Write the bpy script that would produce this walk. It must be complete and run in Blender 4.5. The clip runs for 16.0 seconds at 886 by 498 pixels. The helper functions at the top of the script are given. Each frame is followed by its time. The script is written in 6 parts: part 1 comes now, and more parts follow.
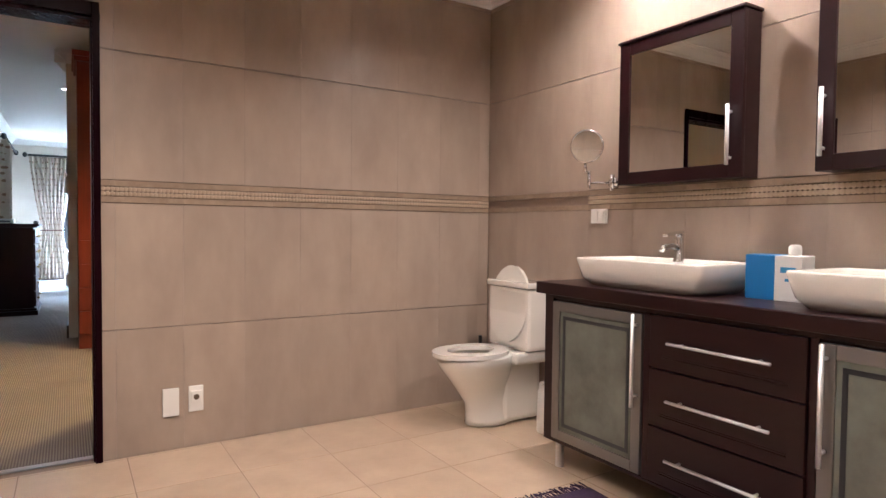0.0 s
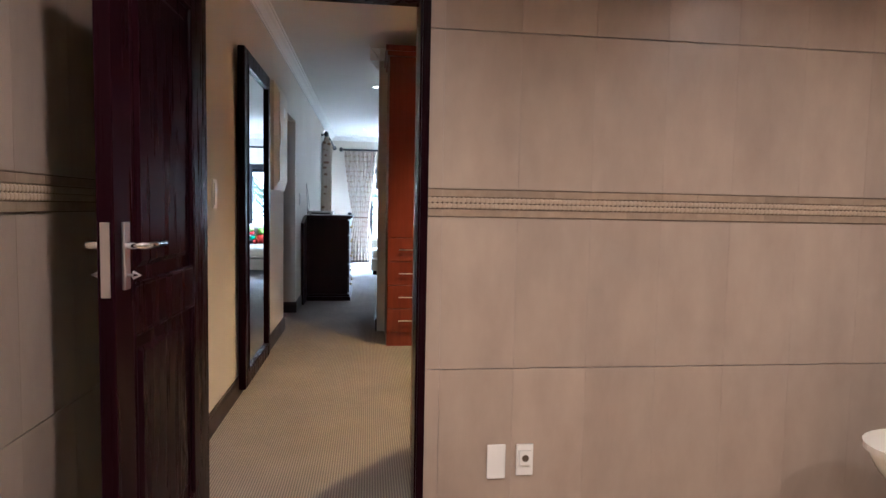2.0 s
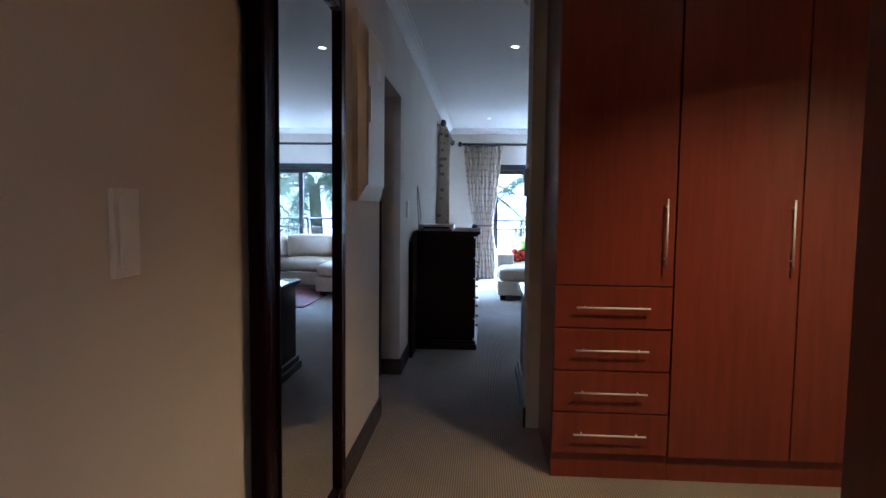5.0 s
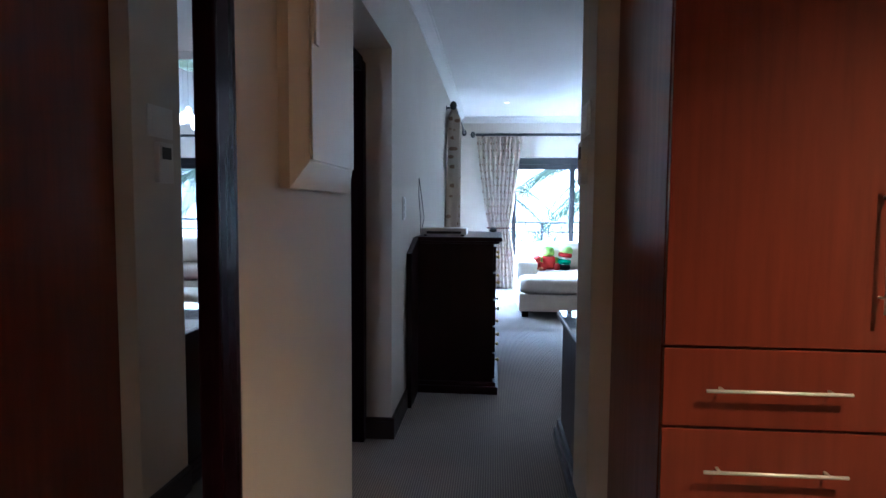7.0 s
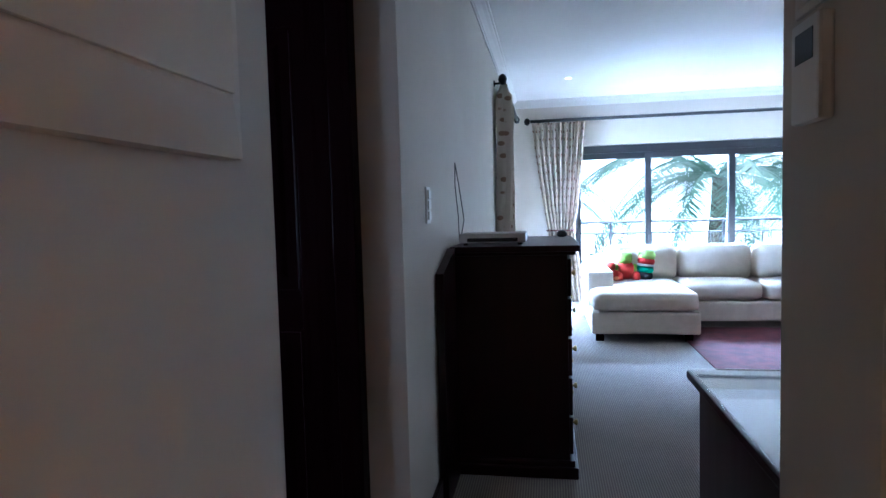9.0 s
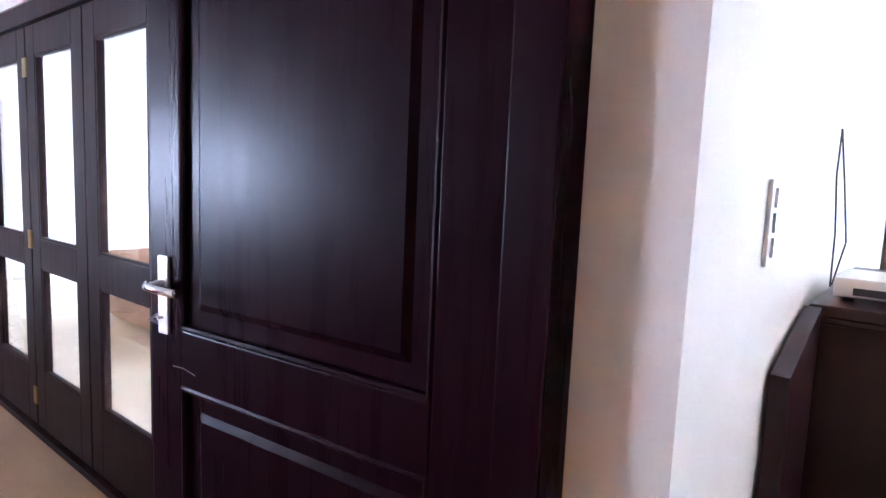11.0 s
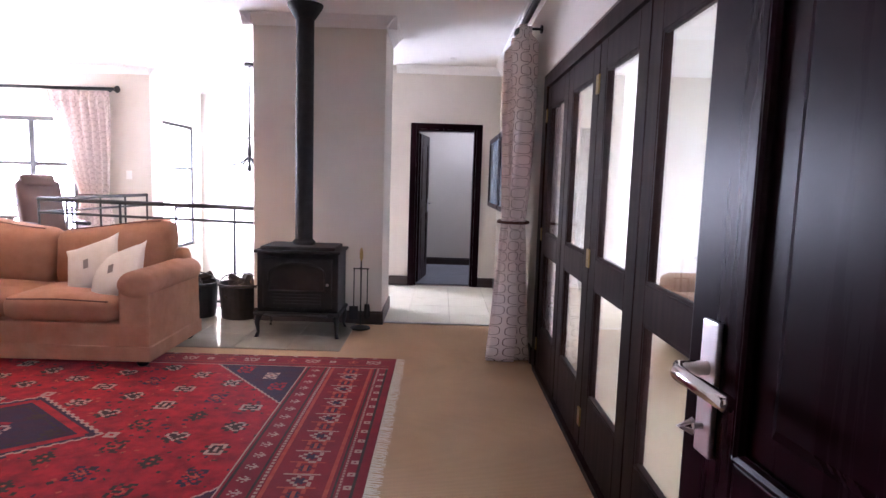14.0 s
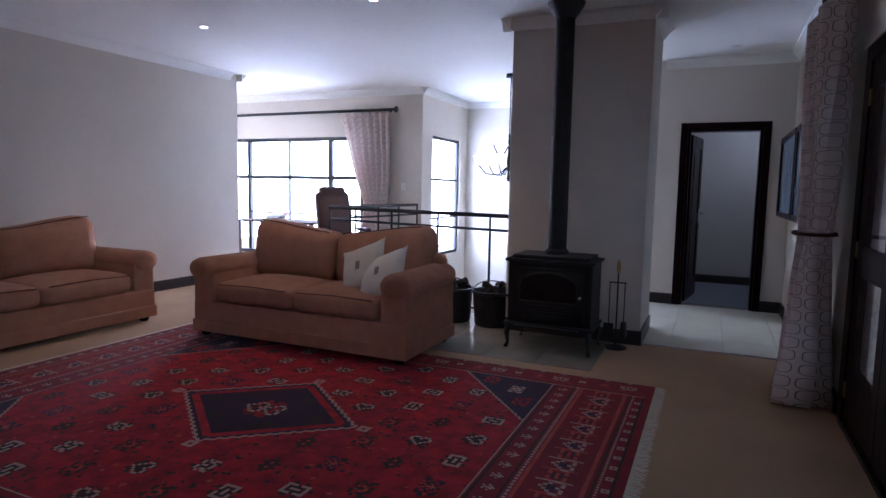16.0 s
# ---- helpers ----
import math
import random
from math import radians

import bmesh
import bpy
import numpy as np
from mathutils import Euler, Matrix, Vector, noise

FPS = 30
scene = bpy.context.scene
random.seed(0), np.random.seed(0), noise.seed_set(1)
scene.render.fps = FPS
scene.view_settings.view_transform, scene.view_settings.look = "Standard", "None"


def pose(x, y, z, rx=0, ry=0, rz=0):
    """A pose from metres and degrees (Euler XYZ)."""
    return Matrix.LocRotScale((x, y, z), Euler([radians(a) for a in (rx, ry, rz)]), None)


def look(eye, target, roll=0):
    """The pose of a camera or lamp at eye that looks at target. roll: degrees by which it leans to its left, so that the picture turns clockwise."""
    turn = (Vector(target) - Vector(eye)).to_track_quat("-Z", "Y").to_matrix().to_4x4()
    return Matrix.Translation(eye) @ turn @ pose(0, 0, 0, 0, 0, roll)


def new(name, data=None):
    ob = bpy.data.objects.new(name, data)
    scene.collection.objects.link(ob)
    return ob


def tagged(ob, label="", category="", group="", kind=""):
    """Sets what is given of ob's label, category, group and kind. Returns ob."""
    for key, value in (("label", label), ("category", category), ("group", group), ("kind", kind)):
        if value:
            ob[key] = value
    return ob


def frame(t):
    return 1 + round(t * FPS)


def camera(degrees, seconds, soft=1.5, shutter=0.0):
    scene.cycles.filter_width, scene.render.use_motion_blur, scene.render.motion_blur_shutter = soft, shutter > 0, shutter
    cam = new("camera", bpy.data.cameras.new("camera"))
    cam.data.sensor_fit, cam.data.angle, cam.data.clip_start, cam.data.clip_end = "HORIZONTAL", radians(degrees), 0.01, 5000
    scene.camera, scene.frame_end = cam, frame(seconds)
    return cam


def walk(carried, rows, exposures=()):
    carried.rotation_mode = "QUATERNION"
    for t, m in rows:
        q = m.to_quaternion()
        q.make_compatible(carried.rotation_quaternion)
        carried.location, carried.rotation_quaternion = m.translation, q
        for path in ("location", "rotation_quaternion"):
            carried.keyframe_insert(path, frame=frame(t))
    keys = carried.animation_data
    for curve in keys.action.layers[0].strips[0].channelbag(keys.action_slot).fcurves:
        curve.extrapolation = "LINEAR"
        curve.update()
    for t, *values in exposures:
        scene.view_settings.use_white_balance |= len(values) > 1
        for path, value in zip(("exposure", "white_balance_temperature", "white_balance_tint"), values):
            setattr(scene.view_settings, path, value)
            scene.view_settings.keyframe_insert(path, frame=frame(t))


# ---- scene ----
cam = camera(72.8, 16.0)
PATH = [
    (0, (0.273, -0.081, 1.119), (1.33, 1.615, 1.051), 0.6),
    (0.5, (0.249, 0.034, 1.149), (1.105, 1.839, 1.046), 0.7),
    (1, (0.211, 0.193, 1.141), (0.889, 2.071, 1.031), 1.2),
    (1.5, (0.202, 0.468, 1.217), (0.68, 2.405, 1.088), 1.2),
    (2, (0.177, 0.829, 1.26), (0.423, 2.809, 1.122), 1.1),
    (2.5, (0.125, 1.252, 1.31), (0.277, 3.241, 1.168), 1.1),
    (3, (0.11, 1.681, 1.353), (0.196, 3.674, 1.209), 1.0),
    (3.5, (0.035, 2.027, 1.37), (0.062, 4.022, 1.225), 1.5),
    (4, (0.033, 2.444, 1.383), (-0.018, 4.438, 1.237), 0.8),
    (6.5, (-0.11, 4.249, 1.335), (-0.275, 6.237, 1.193), 0.8),
    (7, (-0.099, 4.609, 1.339), (-0.265, 6.597, 1.198), 0.4),
    (7.5, (-0.098, 4.953, 1.325), (-0.274, 6.94, 1.186), 0.5),
    (8, (-0.088, 5.283, 1.324), (-0.287, 7.269, 1.183), 0.4),
    (8.2, (-0.105, 5.396, 1.327), (-0.301, 7.381, 1.18), 1.0),
    (10.5, (-0.344, 7.024, 1.223), (-1.32, 8.768, 1.153), -2.1),
    (11, (-0.448, 7.215, 1.374), (-1.701, 8.757, 1.148), 2.4),
    (11.5, (-0.556, 7.436, 1.337), (-2.16, 8.61, 1.115), 0.1),
    (12, (-0.602, 7.507, 1.337), (-2.36, 8.442, 1.154), 1.9),
    (12.5, (-0.628, 7.519, 1.37), (-2.484, 8.237, 1.174), 2.6),
    (13, (-0.766, 7.556, 1.362), (-2.702, 8.009, 1.155), 2.2),
    (13.5, (-0.939, 7.525, 1.342), (-2.916, 7.744, 1.133), 2.3),
    (14, (-0.999, 7.490, 1.347), (-2.986, 7.505, 1.126), 1.8),
    (14.5, (-1.041, 7.456, 1.309), (-3.022, 7.274, 1.098), 1.1),
    (15, (-1.111, 7.450, 1.255), (-3.059, 7.046, 1.063), 0.3),
    (15.5, (-1.231, 7.460, 1.283), (-3.122, 6.842, 1.083), 1.1),
    (16, (-1.297, 7.477, 1.295), (-3.114, 6.665, 1.094), 1.1),
]
walk(cam, [(t, look(eye, target, roll)) for t, eye, target, roll in PATH],
     [(0, 0.85, 5200, 13), (2, 0.75, 5100, 13), (3, 0.1, 5000, 14), (3.5, -0.05, 5000, 16), (4.5, -0.3, 4900, 15), (6.5, 0.2, 4800, 15), (8.2, 0.15, 4800, 14), (10.5, 1.2, 5000, 20), (11, 3.05, 5200, 24), (11.5, 3.45, 5300, 24), (12, 3.2, 5500, 25), (13, 2.85, 5800, 28), (13.5, 2.45, 5800, 30), (14.5, 1.85, 5800, 28), (15.3, 1.05, 5400, 24), (16, 0.15, 5000, 22)])

# ---- light ----
world = bpy.data.worlds.new("world")
scene.world = world
world.use_nodes = True
wn = world.node_tree.nodes
sky = wn.new("ShaderNodeTexSky")
sky.sky_type, sky.sun_disc = "NISHITA", False
sky.sun_elevation, sky.sun_rotation = radians(48), radians(205)
world.node_tree.links.new(sky.outputs[0], wn["Background"].inputs[0])
wn["Background"].inputs[1].default_value = 0.15
sun = new("sun", bpy.data.lights.new("sun", "SUN"))
sun.data.energy, sun.data.angle, sun.data.color = 3.0, radians(0.5), (1, 0.95, 0.88)
sun.matrix_basis = look((0, 0, 10), (-1.0, -4.0, 5.0))


def area(name, place, target, w, h, watts, colour):
    lamp = new(name, bpy.data.lights.new(name, "AREA"))
    lamp.data.shape, lamp.data.size, lamp.data.size_y = "RECTANGLE", w, h
    lamp.data.energy, lamp.data.color = watts, colour
    lamp.matrix_basis = look(place, target)
    return lamp


DAY = (0.82, 0.90, 1.0)
area("sky_bedroom_window", (2.2, 15.6, 3.0), (2.2, 12.0, 0.9), 4.4, 1.2, 5900, (0.62, 0.80, 1.0))
area("sky_side_window", (-1.6, 12.9, 1.9), (0.5, 12.7, 0.8), 1.8, 1.6, 900, (0.62, 0.80, 1.0))
area("sky_big_window", (-9.66, 0.1, 1.1), (-5, 0.1, 1.1), 5.2, 2.4, 400, DAY)
area("sky_stair_window", (-10.4, 3.32, 1.15), (-10.4, 6, 1.15), 1.12, 1.94, 150, DAY)

# ---- materials ----


def mat(name, colour, rough=0.6, metal=0.0, colour2=None, scale=6.0, bump=0.0, bump_scale=120.0, spec=0.5, stretch=(1, 1, 1), coat=0.0, mix=0.5, vary=0.0):
    m = bpy.data.materials.new(name)
    m.use_nodes = True
    nt = m.node_tree
    b = nt.nodes["Principled BSDF"]
    b.inputs["Base Color"].default_value = (*colour, 1)
    b.inputs["Roughness"].default_value = rough
    b.inputs["Metallic"].default_value = metal
    b.inputs["Specular IOR Level"].default_value = spec
    b.inputs["Coat Weight"].default_value = coat
    if colour2 or bump or vary:
        co = nt.nodes.new("ShaderNodeNewGeometry" if vary else "ShaderNodeTexCoord")
        mp = nt.nodes.new("ShaderNodeMapping")
        mp.inputs["Scale"].default_value = stretch
        nt.links.new(co.outputs["Position" if vary else "Object"], mp.inputs[0])
    if colour2:
        n1 = nt.nodes.new("ShaderNodeTexNoise")
        n1.inputs["Scale"].default_value, n1.inputs["Detail"].default_value = scale, 6
        n1.inputs["Roughness"].default_value = 0.6
        nt.links.new(mp.outputs[0], n1.inputs[0])
        r = nt.nodes.new("ShaderNodeValToRGB")
        r.color_ramp.elements[0].position, r.color_ramp.elements[1].position = mix - 0.2, mix + 0.2
        r.color_ramp.elements[0].color, r.color_ramp.elements[1].color = (*colour, 1), (*colour2, 1)
        nt.links.new(n1.outputs[0], r.inputs[0])
        out = r.outputs[0]
        if vary:
            oi = nt.nodes.new("ShaderNodeObjectInfo")
            mr = nt.nodes.new("ShaderNodeMapRange")
            mr.inputs[3].default_value, mr.inputs[4].default_value = 1 - vary, 1 + vary
            nt.links.new(oi.outputs["Random"], mr.inputs[0])
            hs = nt.nodes.new("ShaderNodeHueSaturation")
            nt.links.new(mr.outputs[0], hs.inputs["Value"])
            nt.links.new(out, hs.inputs["Color"])
            out = hs.outputs[0]
        nt.links.new(out, b.inputs["Base Color"])
        rr = nt.nodes.new("ShaderNodeMapRange")
        rr.inputs[3].default_value, rr.inputs[4].default_value = max(0, rough - 0.06), min(1, rough + 0.08)
        nt.links.new(n1.outputs[0], rr.inputs[0])
        nt.links.new(rr.outputs[0], b.inputs["Roughness"])
    if bump:
        n2 = nt.nodes.new("ShaderNodeTexNoise")
        n2.inputs["Scale"].default_value, n2.inputs["Detail"].default_value = bump_scale, 4
        nt.links.new(mp.outputs[0], n2.inputs[0])
        bp = nt.nodes.new("ShaderNodeBump")
        bp.inputs["Strength"].default_value, bp.inputs["Distance"].default_value = bump, 0.002
        nt.links.new(n2.outputs[0], bp.inputs["Height"])
        nt.links.new(bp.outputs[0], b.inputs["Normal"])
    return m


def glow(name, colour, power):
    m = mat(name, colour)
    b = m.node_tree.nodes["Principled BSDF"]
    b.inputs["Emission Color"].default_value = (*colour, 1)
    b.inputs["Emission Strength"].default_value = power
    return m


def glass(name, colour=(1, 1, 1), rough=0.0, alpha=0.12):
    """A pane: mostly clear, with a mirror reflection that grows at grazing angles."""
    m = bpy.data.materials.new(name)
    m.use_nodes = True
    nt = m.node_tree
    nt.nodes.clear()
    out, mx = nt.nodes.new("ShaderNodeOutputMaterial"), nt.nodes.new("ShaderNodeMixShader")
    tr, gl, fr = nt.nodes.new("ShaderNodeBsdfTransparent"), nt.nodes.new("ShaderNodeBsdfGlossy"), nt.nodes.new("ShaderNodeLayerWeight")
    tr.inputs[0].default_value, gl.inputs[0].default_value, gl.inputs[1].default_value = (*colour, 1), (1, 1, 1, 1), rough
    fr.inputs[0].default_value = 0.5
    pw, mr = nt.nodes.new("ShaderNodeMath"), nt.nodes.new("ShaderNodeMapRange")
    pw.operation, pw.inputs[1].default_value = "POWER", 4.0
    mr.inputs[3].default_value, mr.inputs[4].default_value = 0.03, 0.75
    nt.links.new(fr.outputs["Facing"], pw.inputs[0])
    nt.links.new(pw.outputs[0], mr.inputs[0])
    nt.links.new(mr.outputs[0], mx.inputs[0])
    nt.links.new(tr.outputs[0], mx.inputs[1])
    nt.links.new(gl.outputs[0], mx.inputs[2])
    nt.links.new(mx.outputs[0], out.inputs[0])
    return m


M = dict(
    wall=mat("painted_wall", (0.62, 0.57, 0.50), 0.75, colour2=(0.58, 0.53, 0.46), scale=1.5, bump=0.15, bump_scale=90),
    ceiling=mat("ceiling_paint", (0.78, 0.77, 0.75), 0.8, colour2=(0.74, 0.73, 0.71), scale=1.2, bump=0.05),
    tile=mat("wall_tile", (0.40, 0.316, 0.245), 0.34, colour2=(0.31, 0.238, 0.187), scale=3.4, bump=0.12, bump_scale=40, stretch=(1.4, 1.4, 0.6), vary=0.06),
    floor_tile=mat("floor_tile", (0.55, 0.42, 0.29), 0.3, colour2=(0.46, 0.34, 0.23), scale=5, bump=0.1, bump_scale=30, vary=0.05),
    hall_tile=mat("hall_tile", (0.60, 0.57, 0.45), 0.5, colour2=(0.55, 0.52, 0.41), scale=4, vary=0.04),
    hearth_tile=mat("hearth_tile", (0.36, 0.34, 0.28), 0.15, colour2=(0.28, 0.27, 0.22), scale=4, vary=0.06),
    grout=mat("grout", (0.30, 0.225, 0.175), 0.9),
    listello=mat("border_tile", (0.33, 0.245, 0.17), 0.4, colour2=(0.25, 0.18, 0.12), scale=25, vary=0.10),
    mosaic=mat("border_mosaic", (0.44, 0.34, 0.24), 0.4, colour2=(0.34, 0.25, 0.17), scale=60),
    joint=mat("border_line", (0.12, 0.08, 0.05), 0.7),
    dark=mat("dark_mahogany", (0.011, 0.0022, 0.0042), 0.27, colour2=(0.008, 0.0016, 0.0032), scale=3, stretch=(9, 9, 0.5), spec=0.042),
    furniture=mat("dark_stained_furniture", (0.020, 0.0034, 0.0055), 0.3, colour2=(0.013, 0.0024, 0.004), scale=3, stretch=(7, 7, 0.6), spec=0.25),
    vanity=mat("vanity_mahogany", (0.018, 0.003, 0.004), 0.34, colour2=(0.011, 0.0022, 0.003), scale=3, stretch=(6, 0.6, 6), bump=0.05, bump_scale=60, spec=0.4),
    cherry=mat("cherry_veneer", (0.185, 0.033, 0.013), 0.34, colour2=(0.125, 0.021, 0.008), scale=4, stretch=(7, 7, 0.5), bump=0.04, bump_scale=60, coat=0.2),
    skirting=mat("skirting", (0.030, 0.014, 0.012), 0.35, colour2=(0.018, 0.009, 0.008), scale=7),
    chrome=mat("chrome", (0.80, 0.80, 0.82), 0.12, 1.0),
    steel=mat("brushed_steel", (0.62, 0.60, 0.60), 0.34, 1.0),
    satin=mat("satin_aluminium", (0.80, 0.80, 0.80), 0.5, 0.6),
    brass=mat("aged_brass", (0.42, 0.30, 0.12), 0.35, 1.0),
    porcelain=mat("porcelain", (0.74, 0.70, 0.63), 0.12, coat=0.5),
    plastic=mat("white_plastic", (0.72, 0.70, 0.66), 0.35),
    mirror=mat("mirror_glass", (0.88, 0.90, 0.90), 0.0, 1.0),
    glass=glass("window_glass"),
    frosted=mat("frosted_glass", (0.17, 0.18, 0.145), 0.22, colour2=(0.10, 0.105, 0.085), scale=5),
    dull=mat("dull_aluminium", (0.24, 0.23, 0.22), 0.42, 0.8),
    black=mat("black_metal", (0.018, 0.018, 0.02), 0.45, bump=0.1),
    stove=mat("stove_iron", (0.016, 0.015, 0.016), 0.6, colour2=(0.026, 0.024, 0.024), scale=18, bump=0.3, bump_scale=70, spec=0.25),
    linen=mat("cream_linen", (0.66, 0.58, 0.47), 0.9, colour2=(0.58, 0.50, 0.40), scale=9, bump=0.4, bump_scale=300),
    sofa=mat("tan_upholstery", (0.40, 0.20, 0.12), 0.9, colour2=(0.33, 0.155, 0.09), scale=10, bump=0.5, bump_scale=350),
    piping=mat("dark_piping", (0.09, 0.03, 0.02), 0.8),
)


def downlight(name, x, y, z, watts, colour, size=120):
    lamp = new(name, bpy.data.lights.new(name, "SPOT"))
    lamp.data.energy, lamp.data.color, lamp.data.spot_size, lamp.data.spot_blend, lamp.data.shadow_soft_size = watts, colour, radians(size), 0.8, 0.04
    lamp.matrix_basis = pose(x, y, z)
    return lamp


# The x = 2.25 pair follows cast shadows; the other two are added fill.
for x, y, watts in ((0.25, 1.5, 100), (2.25, 1.78, 62), (0.35, -0.2, 64), (2.25, 0.55, 58)):
    downlight("bathroom_lamp", x, y, 2.58, watts, (1, 0.80, 0.60), 155)
downlight("dressing_lamp", 1.30, 4.98, 2.74, 225, (1.0, 0.64, 0.27), 115)
# The two lamps at x = 2.6 are added out of view.
for x, y in [(0.25, 8.7), (0.07, 13.1), (2.6, 9.0), (2.6, 12.4)]:
    downlight("bedroom_lamp", x, y, 2.75, 6, (1, 0.9, 0.75), 120)
for x, y in [(-5.6, 3.0), (-5.6, 4.9), (-8.75, 1.62)]:
    downlight("lounge_lamp", x, y, 2.75, 22, (1, 0.66, 0.34), 110)
# Daylight for the sunroom through window_5, an assumed window out of view.
area("sky_sunroom", (-6.95, 12.62, 1.2), (-6.95, 9, 1.2), 2.7, 1.8, 16, (0.80, 0.92, 1.0))
# Added fill inside the sunroom; this side has no opening to the sky.
area("sky_sunroom_side", (-1.25, 10.6, 2.3), (-5, 10.4, 0.2), 3.0, 0.8, 8, (0.80, 0.92, 1.0))
# Added fill in the windowless room past the hall door.
area("sky_hall_room", (-9.9, 8.1, 2.3), (-10.3, 7, 0.6), 1.0, 0.5, 4, DAY)


# ---- carpets ----
def corded(name, c1, c2, scale, axis=(0, 0, 0)):
    m = mat(name, c1, 0.95)
    nt = m.node_tree
    b = nt.nodes["Principled BSDF"]
    co, mp, wv = nt.nodes.new("ShaderNodeTexCoord"), nt.nodes.new("ShaderNodeMapping"), nt.nodes.new("ShaderNodeTexWave")
    mp.inputs["Rotation"].default_value = axis
    wv.wave_type, wv.bands_direction = "BANDS", "X"
    wv.inputs["Scale"].default_value, wv.inputs["Distortion"].default_value, wv.inputs["Detail"].default_value, wv.inputs["Detail Scale"].default_value = scale, 0.06, 2, 4
    ns = nt.nodes.new("ShaderNodeTexNoise")
    ns.inputs["Scale"].default_value, ns.inputs["Detail"].default_value = 2.5, 7
    mx, rp = nt.nodes.new("ShaderNodeMix"), nt.nodes.new("ShaderNodeValToRGB")
    mx.data_type, mx.blend_type = "RGBA", "MULTIPLY"
    rp.color_ramp.elements[0].color, rp.color_ramp.elements[1].color = (*c2, 1), (*c1, 1)
    mx.inputs["Factor"].default_value = 0.35
    bp = nt.nodes.new("ShaderNodeBump")
    bp.inputs["Strength"].default_value, bp.inputs["Distance"].default_value = 0.5, 0.003
    L = nt.links.new
    L(co.outputs["Object"], mp.inputs[0])
    L(mp.outputs[0], wv.inputs[0])
    L(co.outputs["Object"], ns.inputs[0])
    L(wv.outputs["Fac"], rp.inputs[0])
    L(rp.outputs[0], mx.inputs["A"])
    L(ns.outputs[0], mx.inputs["B"])
    L(mx.outputs["Result"], b.inputs["Base Color"])
    L(wv.outputs["Fac"], bp.inputs["Height"])
    L(bp.outputs[0], b.inputs["Normal"])
    return m


M["carpet_grey"] = corded("grey_corded_carpet", (0.35, 0.30, 0.25), (0.17, 0.145, 0.13), 26.0)
M["carpet_beige"] = corded("beige_corded_carpet", (0.58, 0.38, 0.215), (0.42, 0.27, 0.15), 26.0)
M["carpet_blue"] = corded("blue_grey_carpet", (0.34, 0.35, 0.38), (0.2, 0.2, 0.22), 26.0)
M["sun_floor"] = mat("sunroom_tile", (0.50, 0.41, 0.28), 0.3, colour2=(0.44, 0.36, 0.24), scale=2)
M["folding_wood"] = mat("folding_door_timber", (0.022, 0.008, 0.006), 0.42, colour2=(0.011, 0.0045, 0.004), scale=5, stretch=(6, 6, 0.6), spec=0.07)
M["sunsofa"] = mat("beige_upholstery", (0.44, 0.27, 0.18), 0.9, colour2=(0.38, 0.22, 0.14), scale=8, bump=0.4, bump_scale=300)


# ---- building blocks ----
def bm_box(bm, x0, x1, y0, y1, z0, z1, bevel=0.0):
    c = [bm.verts.new((x, y, z)) for x in (x0, x1) for y in (y0, y1) for z in (z0, z1)]
    fs = [bm.faces.new([c[i] for i in f]) for f in ((0, 1, 3, 2), (4, 6, 7, 5), (0, 4, 5, 1), (2, 3, 7, 6), (0, 2, 6, 4), (1, 5, 7, 3))]
    if bevel:
        es = {e for f in fs for e in f.edges}
        bmesh.ops.bevel(bm, geom=list(es), offset=bevel, segments=2, profile=0.6, affect="EDGES")
    return bm


def box(x0, x1, y0, y1, z0, z1, bevel=0.0):
    return bm_box(bmesh.new(), min(x0, x1), max(x0, x1), min(y0, y1), max(y0, y1), min(z0, z1), max(z0, z1), bevel)


def boxes(rows, bevel=0.0):
    bm = bmesh.new()
    for r in rows:
        tmp = box(*r, bevel)
        me = bpy.data.meshes.new("tmp")
        tmp.to_mesh(me)
        tmp.free()
        bm.from_mesh(me)
        bpy.data.meshes.remove(me)
    return bm


def tube(pts, r, seg=10, closed=False):
    """A round bar along the points."""
    bm = bmesh.new()
    pts = [Vector(p) for p in pts]
    rings, n = [], len(pts)
    for i, p in enumerate(pts):
        d = (pts[min(i + 1, n - 1)] - pts[max(i - 1, 0)]).normalized()
        side = d.cross(Vector((0, 0, 1)) if abs(d.z) < 0.9 else Vector((1, 0, 0))).normalized()
        up = side.cross(d)
        rad = r[i] if isinstance(r, (list, tuple)) else r
        rings.append([bm.verts.new(p + (side * math.cos(a) + up * math.sin(a)) * rad) for a in [2 * math.pi * k / seg for k in range(seg)]])
    for a, b in zip(rings, rings[1:]):
        for k in range(seg):
            bm.faces.new((a[k], a[(k + 1) % seg], b[(k + 1) % seg], b[k]))
    bm.faces.new(list(reversed(rings[0])))
    bm.faces.new(rings[-1])
    bmesh.ops.recalc_face_normals(bm, faces=bm.faces)
    return bm


def lathe(profile, seg=28, centre=(0, 0, 0)):
    """A turned shape about z from (radius, height) rows."""
    bm = bmesh.new()
    rings = [[bm.verts.new((centre[0] + r * math.cos(2 * math.pi * k / seg), centre[1] + r * math.sin(2 * math.pi * k / seg), centre[2] + z)) for k in range(seg)] for r, z in profile]
    for a, b in zip(rings, rings[1:]):
        for k in range(seg):
            bm.faces.new((a[k], a[(k + 1) % seg], b[(k + 1) % seg], b[k]))
    bm.faces.new(list(reversed(rings[0])))
    bm.faces.new(rings[-1])
    bmesh.ops.recalc_face_normals(bm, faces=bm.faces)
    return bm


